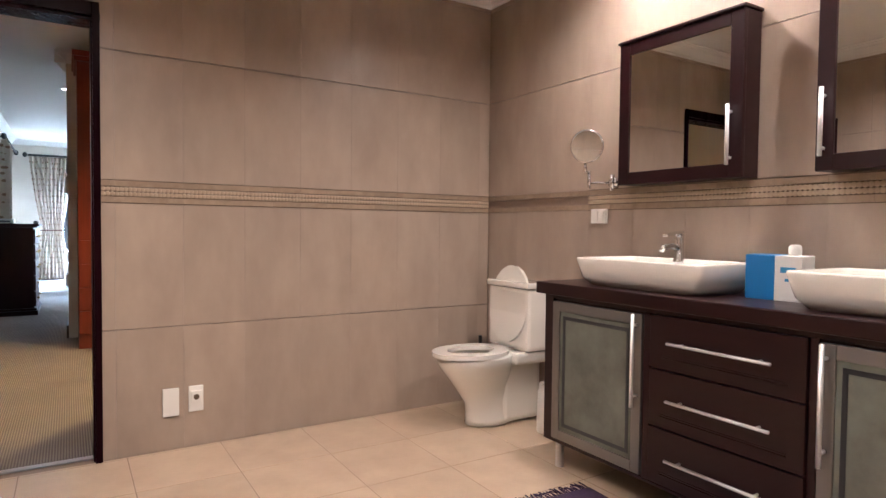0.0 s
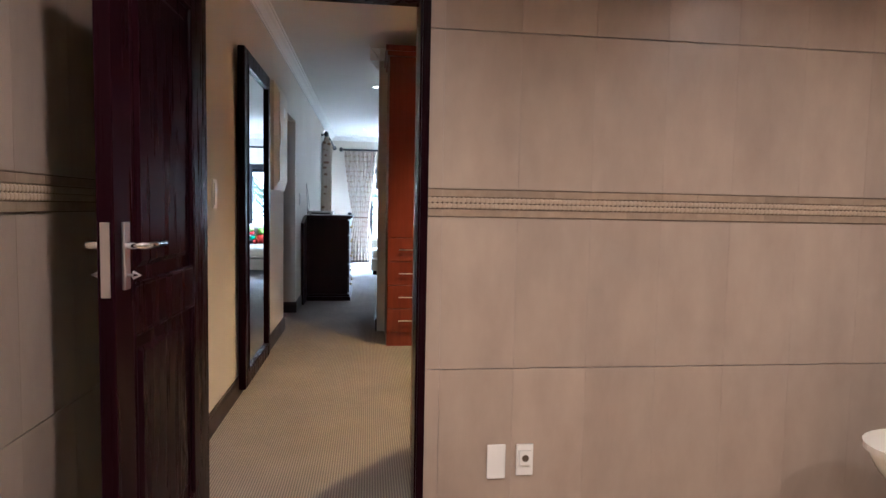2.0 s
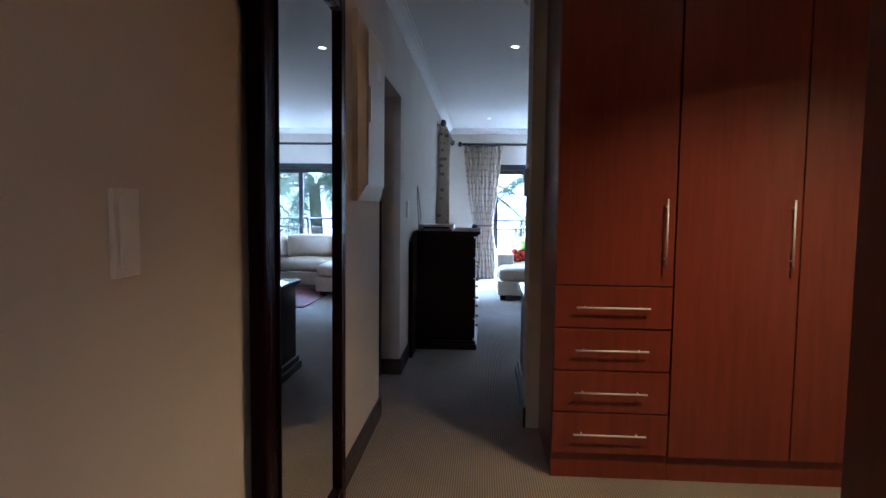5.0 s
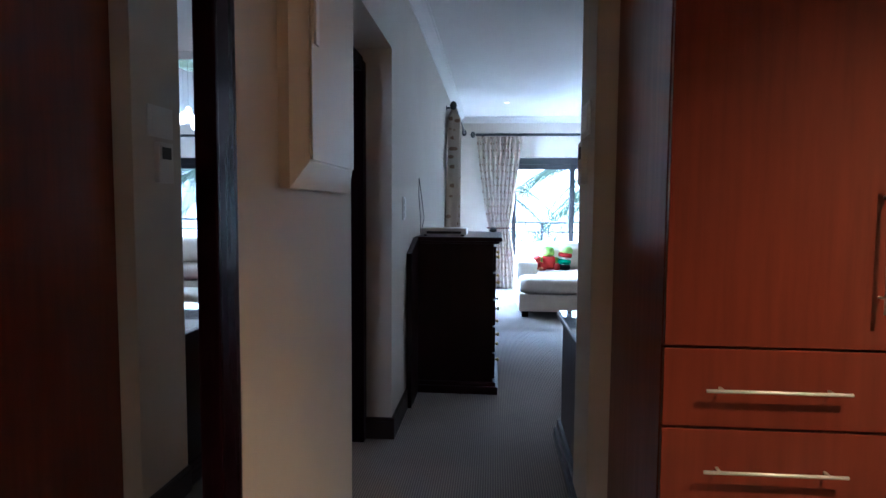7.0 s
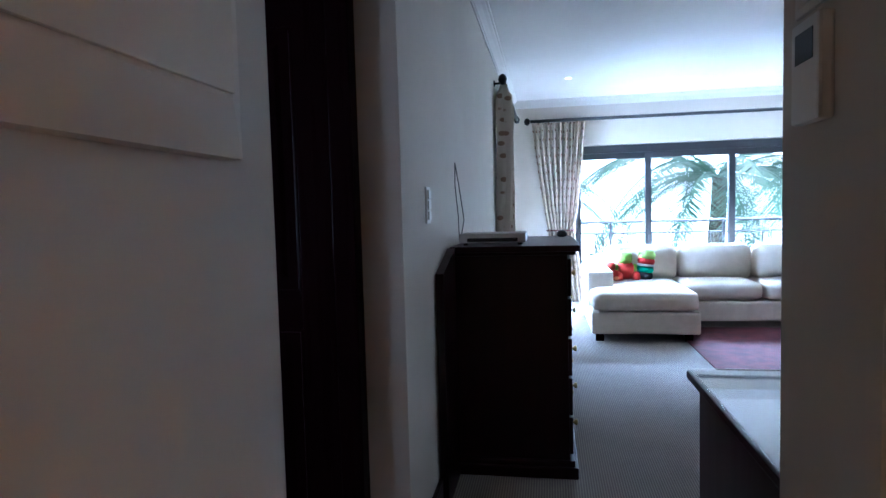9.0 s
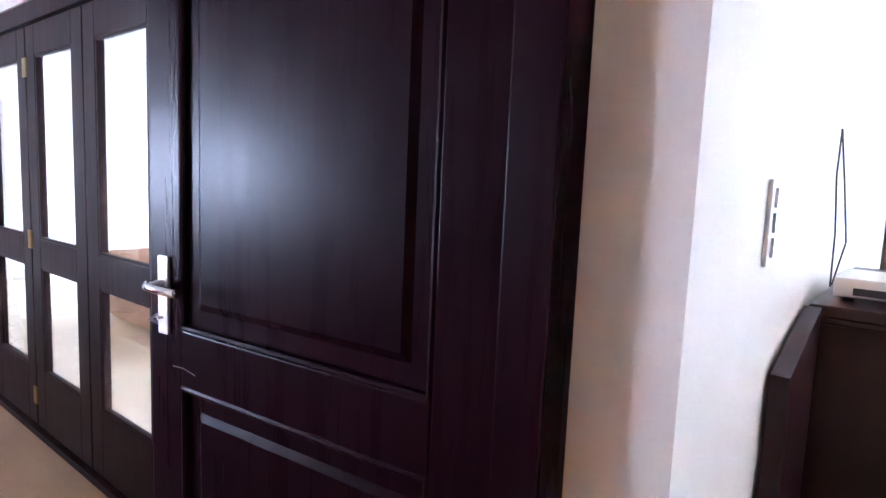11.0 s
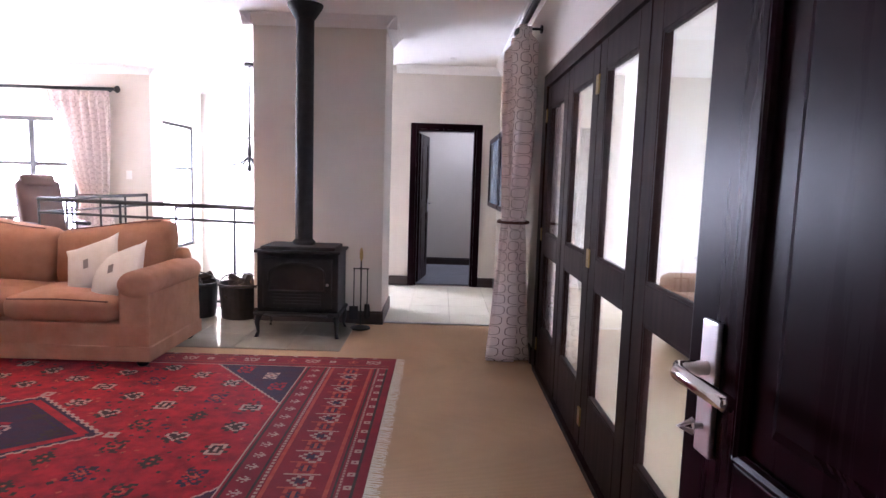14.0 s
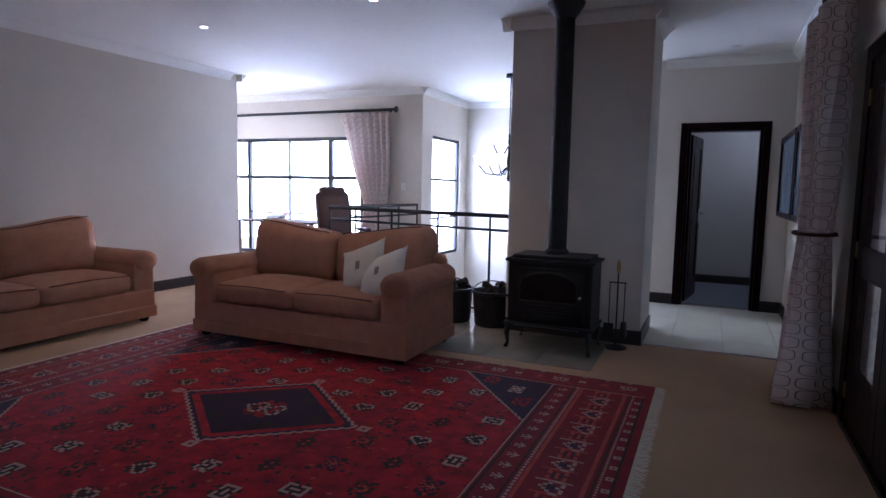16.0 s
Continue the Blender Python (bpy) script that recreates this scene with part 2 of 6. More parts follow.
def join(*bms):
    out = bms[0]
    for b in bms[1:]:
        me = bpy.data.meshes.new("tmp")
        b.to_mesh(me)
        b.free()
        out.from_mesh(me)
        bpy.data.meshes.remove(me)
    return out


def moved(bm, m):
    bmesh.ops.transform(bm, matrix=m, verts=bm.verts)
    return bm


def cushion(x0, x1, y0, y1, z0, z1, puff=0.35, n=10):
    """A stuffed block: a box with rounded edges and swollen faces."""
    bm = bmesh.new()
    bmesh.ops.create_cube(bm, size=2)
    bmesh.ops.subdivide_edges(bm, edges=bm.edges, cuts=n, use_grid_fill=True)
    hx, hy, hz = (x1 - x0) / 2, (y1 - y0) / 2, (z1 - z0) / 2
    r = min(hx, hy, hz) * 0.75
    for v in bm.verts:
        p = Vector((v.co.x * hx, v.co.y * hy, v.co.z * hz))
        q = Vector((max(-hx + r, min(hx - r, p.x)), max(-hy + r, min(hy - r, p.y)), max(-hz + r, min(hz - r, p.z))))
        d = p - q
        p = q + d.normalized() * r if d.length > r else p
        u, w = p.x / hx, p.y / hy
        thin = min((hx, 0), (hy, 1), (hz, 2))[1]
        k = puff * min(hx, hy, hz)
        a = [x for i, x in enumerate((p.x / hx, p.y / hy, p.z / hz)) if i != thin]
        p[thin] += math.copysign(k * (1 - a[0] ** 2) * (1 - a[1] ** 2), p[thin]) * abs(p[thin]) / (hx, hy, hz)[thin]
        v.co = p + Vector(((x0 + x1) / 2, (y0 + y1) / 2, (z0 + z1) / 2))
    for f in bm.faces:
        f.smooth = True
    return bm


def part(name, bm, material, parent=None, label="", smooth=False, kind="", category="", at=None):
    me = bpy.data.meshes.new(name)
    if smooth:
        for f in bm.faces:
            f.smooth = True
    bm.to_mesh(me)
    bm.free()
    me.materials.append(M[material] if isinstance(material, str) else material)
    ob = new(name, me)
    if parent is not None:
        ob.parent = parent
    if at is not None:
        ob.matrix_basis = at
    return tagged(ob, label, category, "", kind)


def thing(name, label, category, at=None, group=""):
    ob = new(name)
    ob.empty_display_size = 0.1
    if at is not None:
        ob.matrix_basis = at
    return tagged(ob, label, category, group)


def piece(name, mesh, parent, place):
    ob = new(name, mesh)
    ob.parent = parent
    ob.location = place
    return ob


def struct(name, bm, material, label=""):
    return part(name, bm, material, None, label, kind="structure")


def wall_with_holes(axis, at0, at1, lo, hi, z0, z1, holes):
    """A wall slab across one axis with openings (from, to, bottom, top) cut through."""
    rows, cuts = [], sorted(holes)
    pos = lo
    for a, b, bot, top in cuts:
        rows.append((pos, a, z0, z1))
        if bot > z0:
            rows.append((a, b, z0, bot))
        if top < z1:
            rows.append((a, b, top, z1))
        pos = b
    rows.append((pos, hi, z0, z1))
    rows = [r for r in rows if r[1] - r[0] > 0.001]
    return boxes([(at0, at1, a, b, c, d) if axis == "x" else (a, b, at0, at1, c, d) for a, b, c, d in rows])


# ---- the building ----
CEIL, BCEIL = 2.78, 2.65
# floors
struct("floor_bathroom_base", box(-0.75, 2.75, -1.6, 3.26, -0.12, -0.004), "grout", "grout bed under the bathroom floor tiles")
struct("floor_tiled_hall", box(-12.3, -6.62, 6.72, 8.3, -0.12, -0.004), "grout", "grout bed under the hall floor tiles")
struct("floor_hall_carpet", boxes([(-12.6, -8.82, 6.72, 8.3, 0.0, 0.012)]), "carpet_blue", "grey-blue carpet in the room past the hall door")
struct("floor_bedroom", box(-0.97, 5.6, 3.26, 14.62, -0.12, 0.0), "carpet_grey", "grey corded carpet with fine dark ribs")
struct("floor_lounge", boxes([(-9.6, -0.97, 1.3, 3.25, -0.12, 0.0), (-7.0, -0.97, 3.25, 6.72, -0.12, 0.0), (-6.62, -0.97, 6.72, 8.3, -0.12, 0.0), (-14, -9.6, -3, 3.4, -0.12, 0.0), (-9.6, -7.65, -3, 1.3, -0.12, 0.0)]), "carpet_beige", "beige corded carpet of the lounge")
struct("floor_sunroom", box(-9.0, -0.97, 8.3, 12.6, -0.12, 0.0), "sun_floor", "pale beige tiled sunroom floor")
struct("floor_stairwell", box(-11.4, -7.0, 3.25, 6.72, -2.9, -2.8), "hall_tile", "pale tiled floor at the foot of the stairwell")
# ceilings
struct("ceiling_bathroom", box(-0.75, 2.75, -1.6, 3.26, BCEIL, BCEIL + 0.1), "ceiling")
struct("ceiling", boxes([(-14, 5.6, 3.26, 14.7, CEIL, CEIL + 0.1), (-14, -0.97, -3, 3.26, CEIL, CEIL + 0.1)]), "ceiling", "smooth white painted ceiling")
# bathroom walls
struct("wall_bathroom_door", wall_with_holes("y", 3.165, 3.30, -0.75, 2.75, 0, CEIL, [(-0.51, 0.405, 0, 2.10)]), "grout")
struct("wall_bathroom_vanity", box(2.655, 2.75, -1.6, 3.165, 0, BCEIL), "grout")
struct("wall_bathroom_side", box(-0.85, -0.765, -1.6, 3.165, 0, BCEIL), "grout")
struct("wall_bathroom_back", box(-0.75, 2.75, -1.7, -1.6, 0, BCEIL), "tile")
# corridor and bedroom walls
struct("wall_corridor", wall_with_holes("x", -0.97, -0.67, 3.30, 14.62, 0, CEIL, [(6.99, 7.96, 0, 2.21), (11.9, 13.9, 0, 2.1)]), "wall", "cream painted corridor wall")
struct("wall_bedroom_window", wall_with_holes("y", 14.46, 14.62, -0.67, 5.6, 0, CEIL, [(0.17, 4.4, 0, 2.14)]), "wall")
struct("wall_bedroom_right", box(5.5, 5.6, 3.3, 14.46, 0, CEIL), "wall")
struct("wall_wardrobe_back", boxes([(0.267, 5.5, 6.87, 7.235, 0, CEIL)]), "wall", "cream painted wall end beside the wardrobe")
struct("wall_dressing_side", box(2.10, 2.20, 3.30, 6.87, 0, CEIL), "wall")
# lounge walls
struct("wall_lounge_near", box(-7.65, -0.97, 1.30, 1.45, 0, CEIL), "wall", "pale grey-white painted lounge wall")
struct("wall_lounge_end", box(-7.78, -7.65, -3.0, 1.45, 0, CEIL), "wall")
struct("wall_lounge_behind", box(-0.97, -0.87, 1.3, 3.3, 0, CEIL), "wall")
struct("wall_folding_doors", wall_with_holes("y", 8.22, 8.38, -12.6, -0.97, 0, CEIL, [(-5.43, -1.70, 0, 2.12)]), "wall", "cream painted wall over the folding doors")
struct("wall_column", box(-7.30, -6.54, 5.78, 6.97, 0, CEIL), "wall", "cream painted chimney breast behind the stove")
struct("wall_hall_left", boxes([(-12.6, -8.90, 6.72, 6.9, 0, CEIL)]), "wall")
struct("wall_hall_door", wall_with_holes("x", -8.90, -8.72, 6.72, 8.22, 0, CEIL, [(7.17, 7.93, 0, 2.02)]), "wall", "cream painted wall round the hall door")
struct("wall_hall_room_end", box(-10.84, -10.74, 6.9, 8.22, 0, CEIL), "wall")
struct("wall_big_window", wall_with_holes("x", -9.62, -9.48, -3.0, 3.45, 0, CEIL, [(-2.2, 2.42, 0.12, 2.08)]), "wall")
struct("wall_stair_window", wall_with_holes("y", 3.33, 3.45, -11.4, -9.62, -2.8, CEIL, [(-10.95, -9.84, 0.2, 2.11)]), "wall")
struct("wall_stair_end", box(-11.4, -11.25, 3.45, 6.9, -2.8, CEIL), "wall")
struct("wall_stairwell_low", boxes([(-7.0, -6.85, 3.25, 6.72, -2.8, -0.12), (-9.6, -7.0, 3.15, 3.25, -2.8, -0.12), (-11.4, -7.0, 6.72, 6.85, -2.8, -0.12)]), "wall")
struct("wall_dining_end", box(-9.6, -7.78, -3.1, -3.0, 0, CEIL), "wall")
# sunroom shell
struct("wall_sunroom_far", wall_with_holes("y", 12.5, 12.6, -9.0, -0.97, 0, CEIL, [(-8.3, -5.6, 0.3, 2.1)]), "wall")
struct("wall_sunroom_end", box(-9.0, -8.9, 8.38, 12.5, 0, CEIL), "wall")


# ---- shared makers ----
def bar_handle(parent, p0, p1, out, r=0.006, material="steel", name="handle"):
    """A straight bar handle from p0 to p1, standing off by the vector out from its two feet."""
    p0, p1, out = Vector(p0), Vector(p1), Vector(out)
    d = (p1 - p0) * 0.12
    bm = join(tube([p0 + out, p1 + out], r), tube([p0 + d, p0 + d + out], r * 0.8, 8), tube([p1 - d, p1 - d + out], r * 0.8, 8))
    return part(name, bm, "satin" if material == "steel" else material, parent, "slim brushed steel bar handle", smooth=True)


def panelled(name, parent, w, h, t, material, mid=(0.90, 1.025), stile=0.115, top=0.12, bottom=0.22, at=None):
    """A door leaf from x = 0 to w: stiles and rails, and two fielded panels set back in them."""
    leaf = part(name, boxes([(0, stile, -t / 2, t / 2, 0, h), (w - stile, w, -t / 2, t / 2, 0, h), (stile, w - stile, -t / 2, t / 2, h - top, h),
                             (stile, w - stile, -t / 2, t / 2, mid[0], mid[1]), (stile, w - stile, -t / 2, t / 2, 0, bottom)], 0.004), material, parent, at=at)
    for z0, z1 in ((bottom, mid[0]), (mid[1], h - top)):
        bm = box(stile, w - stile, -0.008, 0.008, z0, z1)
        for s in (-1, 1):
            f = box(stile + 0.045, w - stile - 0.045, s * 0.006, s * (t / 2 - 0.004), z0 + 0.045, z1 - 0.045)
            vs = [v for v in f.verts if abs(v.co.y) > 0.008]
            for v in vs:
                v.co.x += 0.02 if v.co.x < w / 2 else -0.02
                v.co.z += 0.02 if v.co.z < (z0 + z1) / 2 else -0.02
            bm = join(bm, f)
            m = join(tube([(stile, s * (t / 2 - 0.006), z0 + 0.004), (w - stile, s * (t / 2 - 0.006), z0 + 0.004)], 0.008, 8),
                     tube([(stile, s * (t / 2 - 0.006), z1 - 0.004), (w - stile, s * (t / 2 - 0.006), z1 - 0.004)], 0.008, 8),
                     tube([(stile + 0.004, s * (t / 2 - 0.006), z0), (stile + 0.004, s * (t / 2 - 0.006), z1)], 0.008, 8),
                     tube([(w - stile - 0.004, s * (t / 2 - 0.006), z0), (w - stile - 0.004, s * (t / 2 - 0.006), z1)], 0.008, 8))
            bm = join(bm, m)
        part("panel", bm, material, leaf)
    return leaf


def lever(parent, x, y, z, side, towards, t):
    """A lever handle with its long plate on one face of a leaf."""
    s = side
    part("lock_plate", box(x - 0.018, x + 0.018, s * t / 2, s * (t / 2 + 0.008), z - 0.112, z + 0.06, 0.003), "steel", parent, "brushed steel lock plate")
    part("lever_handle", tube([(x, s * t / 2, z), (x, s * (t / 2 + 0.045), z), (x + towards * 0.02, s * (t / 2 + 0.055), z), (x + towards * 0.125, s * (t / 2 + 0.055), z)], 0.0095, 12), "chrome", parent, "chrome lever handle", smooth=True)
    part("key", join(tube([(x, s * t / 2, z - 0.075), (x, s * (t / 2 + 0.02), z - 0.075)], 0.004, 8), tube([(x, s * (t / 2 + 0.02), z - 0.083), (x, s * (t / 2 + 0.038), z - 0.075), (x, s * (t / 2 + 0.02), z - 0.067)], 0.004, 8)), "steel", parent, "small steel key")


def plate(name, label, x0, x1, y0, y1, z0, z1, rockers, axis):
    """A switch plate on a wall. rockers: rows of a box each."""
    t = thing(name, label, "light switch" if "switch" in name else "wall socket", pose(x0, y0, z0))
    part("face_plate", box(0, x1 - x0, 0, y1 - y0, 0, z1 - z0, 0.003), "plastic", t)
    for r in rockers:
        part("rocker" if "switch" in name else "socket_insert", moved(box(*r, 0.0015), pose(-x0, -y0, -z0)), "plastic", t)
    return t


# ---- bathroom ----
door_frame = tagged(part("bathroom_door_frame", boxes([(0.372, 0.402, 3.130, 3.152, 0, 2.14), (0.365, 0.405, 3.152, 3.30, 0, 2.06), (-0.535, -0.47, 3.125, 3.15, 0, 2.14), (-0.51, -0.455, 3.15, 3.30, 0, 2.06),
                                               (-0.47, 0.372, 3.130, 3.15, 2.075, 2.14), (-0.51, 0.405, 3.15, 3.30, 2.06, 2.10)], 0.003), "dark", kind="structure"), "dark mahogany door frame round the bathroom doorway")
part("threshold", box(-0.455, 0.365, 3.20, 3.245, 0.0, 0.006, 0.002), "steel", door_frame, "metal threshold strip")
door_1 = thing("door_1", "dark mahogany two-panel bathroom door standing open along the wall", "door", pose(-0.445, 3.115, 0.008, 0, 0, -91.0))
leaf = panelled("leaf", door_1, 0.74, 2.03, 0.04, "dark")
lever(leaf, 0.68, 0, 1.14, 1, -1, 0.04)
lever(leaf, 0.68, 0, 1.14, -1, -1, 0.04)
part("lock_case", box(0.7405, 0.744, -0.011, 0.011, 1.015, 1.20, 0.001), "steel", leaf, "steel lock front with latch")
for z in (0.25, 1.78):
    part("hinge", join(tube([(-0.006, 0.0, z - 0.045), (-0.006, 0.0, z + 0.045)], 0.007, 10)), "brass", leaf, "brass butt hinge")

VAN = thing("vanity_unit", "dark mahogany bathroom vanity with frosted doors and drawers", "bathroom cabinet", pose(2.19, 0.27, 0))
# in the unit's own axes: x into the wall, y along the wall
part("body", boxes([(0.018, 0.46, 0, 1.80, 0.13, 0.82)], 0.003), "vanity", VAN)
part("front_frame", boxes([(0, 0.02, 0, 0.055, 0.13, 0.82), (0, 0.02, 1.745, 1.80, 0.13, 0.82), (0, 0.02, 0.055, 1.745, 0.80, 0.82), (0, 0.02, 0.055, 1.745, 0.13, 0.142), (0, 0.02, 0.575, 0.60, 0.142, 0.80), (0, 0.02, 1.195, 1.225, 0.142, 0.80)], 0.002), "vanity", VAN)
part("worktop", box(-0.035, 0.46, -0.02, 1.83, 0.82, 0.875, 0.006), "vanity", VAN)
for z0, z1 in ((0.146, 0.362), (0.368, 0.588), (0.594, 0.797)):
    d = part("drawer", box(-0.008, 0.012, 0.605, 1.19, z0, z1, 0.004), "vanity", VAN)
    part("moulding", box(-0.012, -0.008, 0.66, 1.135, z0 + 0.040, z0 + 0.045, 0.0015), "vanity", d)
    part("moulding", box(-0.0105, -0.008, 0.66, 1.135, z0 + 0.050, z0 + 0.053, 0.001), "vanity", d)
    bar_handle(d, (-0.008, 0.70, (z0 + z1) / 2 + 0.004), (-0.008, 1.09, (z0 + z1) / 2 + 0.004), (-0.03, 0, 0))
for y0, hy in ((0.06, 0.55), (1.23, 1.25)):
    d = part("door", boxes([(-0.008, 0.012, y0, y0 + 0.045, 0.15, 0.79), (-0.008, 0.012, y0 + 0.465, y0 + 0.51, 0.15, 0.79), (-0.008, 0.012, y0 + 0.045, y0 + 0.465, 0.15, 0.195), (-0.008, 0.012, y0 + 0.045, y0 + 0.465, 0.745, 0.79)], 0.003), "dull", VAN, "brushed aluminium framed door")
    part("glass_pane", box(-0.001, 0.005, y0 + 0.045, y0 + 0.465, 0.195, 0.745), "frosted", d, "frosted glass pane")
    a, b, c, e = y0 + 0.062, y0 + 0.448, 0.215, 0.725
    part("glass_border", boxes([(-0.0022, -0.001, a, a + 0.016, c, e), (-0.0022, -0.001, b - 0.016, b, c, e), (-0.0022, -0.001, a + 0.016, b - 0.016, c, c + 0.016), (-0.0022, -0.001, a + 0.016, b - 0.016, e - 0.016, e)]), "black", d, "clear dark border line etched in the glass")
    bar_handle(d, (-0.008, hy, 0.42), (-0.008, hy, 0.79), (-0.03, 0, 0), 0.008)
for x, y in ((0.05, 0.06), (0.05, 1.74), (0.40, 1.74), (0.40, 0.06)):
    part("foot", tube([(x, y, 0), (x, y, 0.13)], 0.02, 12), "steel", VAN, "round steel foot")


def basin(y0):
    b = thing("wash_basin", "white rectangular ceramic vessel basin on the dark worktop", "wash basin", pose(2.21, y0, 0.875))
    w, d, h = 0.39, 0.645, 0.122
    bm = bmesh.new()

    def loop(ix, iy, z, r=0.03):
        pts = []
        for cx, cy, a0 in ((w - ix - r, d - iy - r, 0), (ix + r, d - iy - r, 90), (ix + r, iy + r, 180), (w - ix - r, iy + r, 270)):
            for k in range(5):
                a = radians(a0 + 22.5 * k)
                pts.append(bm.verts.new((cx + r * math.cos(a), cy + r * math.sin(a), z)))
        return pts
    ls = [loop(0.05, 0.05, 0.0), loop(0.02, 0.02, 0.035), loop(0, 0, h - 0.008), loop(0.003, 0.003, h), loop(0.022, 0.022, h), loop(0.028, 0.028, h - 0.01), loop(0.05, 0.05, 0.03, 0.05), loop(0.10, 0.10, 0.02, 0.05)]
    for a, c in zip(ls, ls[1:]):
        for k in range(20):
            bm.faces.new((a[k], a[(k + 1) % 20], c[(k + 1) % 20], c[k]))
    bm.faces.new(ls[0][::-1])
    bm.faces.new(ls[-1])
    bmesh.ops.recalc_face_normals(bm, faces=bm.faces)
    part("bowl", bm, "porcelain", b, smooth=True)
    part("drain", lathe([(0.022, 0), (0.024, 0.004), (0.01, 0.007)], 16, (0.2, d / 2, 0.02)), "chrome", b, "round chrome drain")
    t = thing("basin_mixer", "chrome single-lever basin mixer tap standing behind the basin", "tap", pose(2.57, y0 + 0.36, 0.985))
    part("tap_body", join(lathe([(0.026, -0.02), (0.026, 0.006), (0.021, 0.012), (0.019, 0.10), (0.021, 0.12)], 18)), "chrome", t, smooth=True)
    part("spout", tube([(-0.01, 0, 0.055), (-0.05, 0, 0.068), (-0.11, 0, 0.062), (-0.12, 0, 0.045)], [0.014, 0.014, 0.012, 0.011], 14), "chrome", t, smooth=True)
    part("tap_lever", moved(box(-0.10, 0.02, -0.013, 0.013, 0, 0.012, 0.004), pose(0, 0, 0.122, 0, -8)), "chrome", t)


basin(1.265)
basin(0.33)

TB = thing("tissue_box", "blue and white cardboard tissue box between the basins", "tissue box", pose(2.42, 1.02, 0.875, 0, 0, 8))
part("carton", box(0, 0.12, 0, 0.09, 0, 0.16, 0.003), "plastic", TB, "white carton half")
part("sleeve", box(-0.002, 0.122, 0.09, 0.19, 0, 0.162, 0.003), mat("blue_card", (0.02, 0.16, 0.42), 0.4), TB, "bright blue printed sleeve")
part("printed_bar", boxes([(-0.001, 0.0, 0.02, 0.07, 0.10, 0.12), (-0.001, 0.0, 0.02, 0.055, 0.07, 0.08)]), mat("print_blue", (0.05, 0.25, 0.5), 0.5), TB)
part("tissue", cushion(0.03, 0.09, 0.03, 0.06, 0.155, 0.20, 0.2, 4), "plastic", TB, "crumpled white tissue", smooth=True)


def mirror_cabinet(y0, y1, handle_y):
    c = thing("mirror_cabinet", "dark mahogany framed mirror cabinet on the tiled wall", "mirror cabinet", pose(2.52, y0, 1.335))
    w, h, f = y1 - y0, 0.665, 0.058
    part("cabinet_box", box(0.02, 0.119, 0.002, w - 0.002, 0.002, h - 0.002, 0.002), "vanity", c)
    part("frame", boxes([(0, 0.022, 0, f, 0, h), (0, 0.022, w - f, w, 0, h), (0, 0.022, f, w - f, 0, f), (0, 0.022, f, w - f, h - f, h)], 0.004), "vanity", c)
    part("mirror_glass", box(0.008, 0.014, f, w - f, f, h - f), "mirror", c, "clear mirror glass")
    bar_handle(c, (0, handle_y, 0.05), (0, handle_y, 0.29), (-0.025, 0, 0), 0.008)
    part("cornice", box(-0.008, 0.119, -0.008, w + 0.008, h, h + 0.012, 0.003), "vanity", c)


mirror_cabinet(1.315, 1.94, 0.048)
mirror_cabinet(0.42, 1.04, 0.593)

SM = thing("shaving_mirror", "round chrome magnifying mirror on a folding wall arm", "shaving mirror", pose(2.638, 2.055, 1.36))
part("wall_bracket", join(tube([(0, 0, 0), (-0.03, 0, 0)], 0.028, 20), tube([(-0.03, 0, -0.04), (-0.03, 0, 0.04)], 0.012, 12)), "chrome", SM, smooth=True)
part("arm", join(tube([(-0.03, 0, 0.0), (-0.10, 0.09, 0.0)], 0.006), tube([(-0.10, 0.09, -0.03), (-0.10, 0.09, 0.06)], 0.010, 12), tube([(-0.10, 0.09, 0.05), (-0.20, 0.02, 0.05)], 0.006), tube([(-0.20, 0.02, 0.04), (-0.20, 0.02, 0.09)], 0.008, 12)), "chrome", SM, smooth=True)
rim = part("rim", moved(lathe([(0.0, -0.012), (0.07, -0.011), (0.082, 0.0), (0.082, 0.008), (0.076, 0.010), (0.0, 0.0101)], 32), pose(-0.20, 0.01, 0.17, 90, 0, -58)), "chrome", SM, smooth=True)
part("mirror_disc", moved(lathe([(0.0, 0.0), (0.074, 0.0), (0.074, 0.0125), (0.0, 0.0126)], 32), pose(-0.20, 0.01, 0.17, 90, 0, -58)), "mirror", rim, "round mirror glass")

# toilet, facing away from the vanity wall
WC = thing("toilet", "white ceramic close-coupled toilet with the lid up", "toilet", pose(2.655, 2.70, 0.012))


def oval(bm, cx, rx, ry, z, n=28, flat=1.0):
    return [bm.verts.new((cx + rx * math.cos(2 * math.pi * k / n) * (flat if math.cos(2 * math.pi * k / n) > 0 else 1), ry * math.sin(2 * math.pi * k / n), z)) for k in range(n)]


bm = bmesh.new()
rows = [(-0.33, 0.15, 0.105, 0), (-0.33, 0.145, 0.10, 0.03), (-0.34, 0.145, 0.095, 0.12), (-0.375, 0.18, 0.115, 0.22), (-0.415, 0.225, 0.165, 0.33), (-0.43, 0.24, 0.182, 0.39), (-0.43, 0.235, 0.178, 0.40), (-0.445, 0.19, 0.125, 0.40), (-0.445, 0.17, 0.11, 0.34), (-0.43, 0.10, 0.07, 0.24)]
ls = [oval(bm, *r) for r in rows]
for a, c in zip(ls, ls[1:]):
    for k in range(28):
        bm.faces.new((a[k], a[(k + 1) % 28], c[(k + 1) % 28], c[k]))
bm.faces.new(ls[0][::-1])
bm.faces.new(ls[-1])
bmesh.ops.recalc_face_normals(bm, faces=bm.faces)
part("bowl", bm, "porcelain", WC, smooth=True)
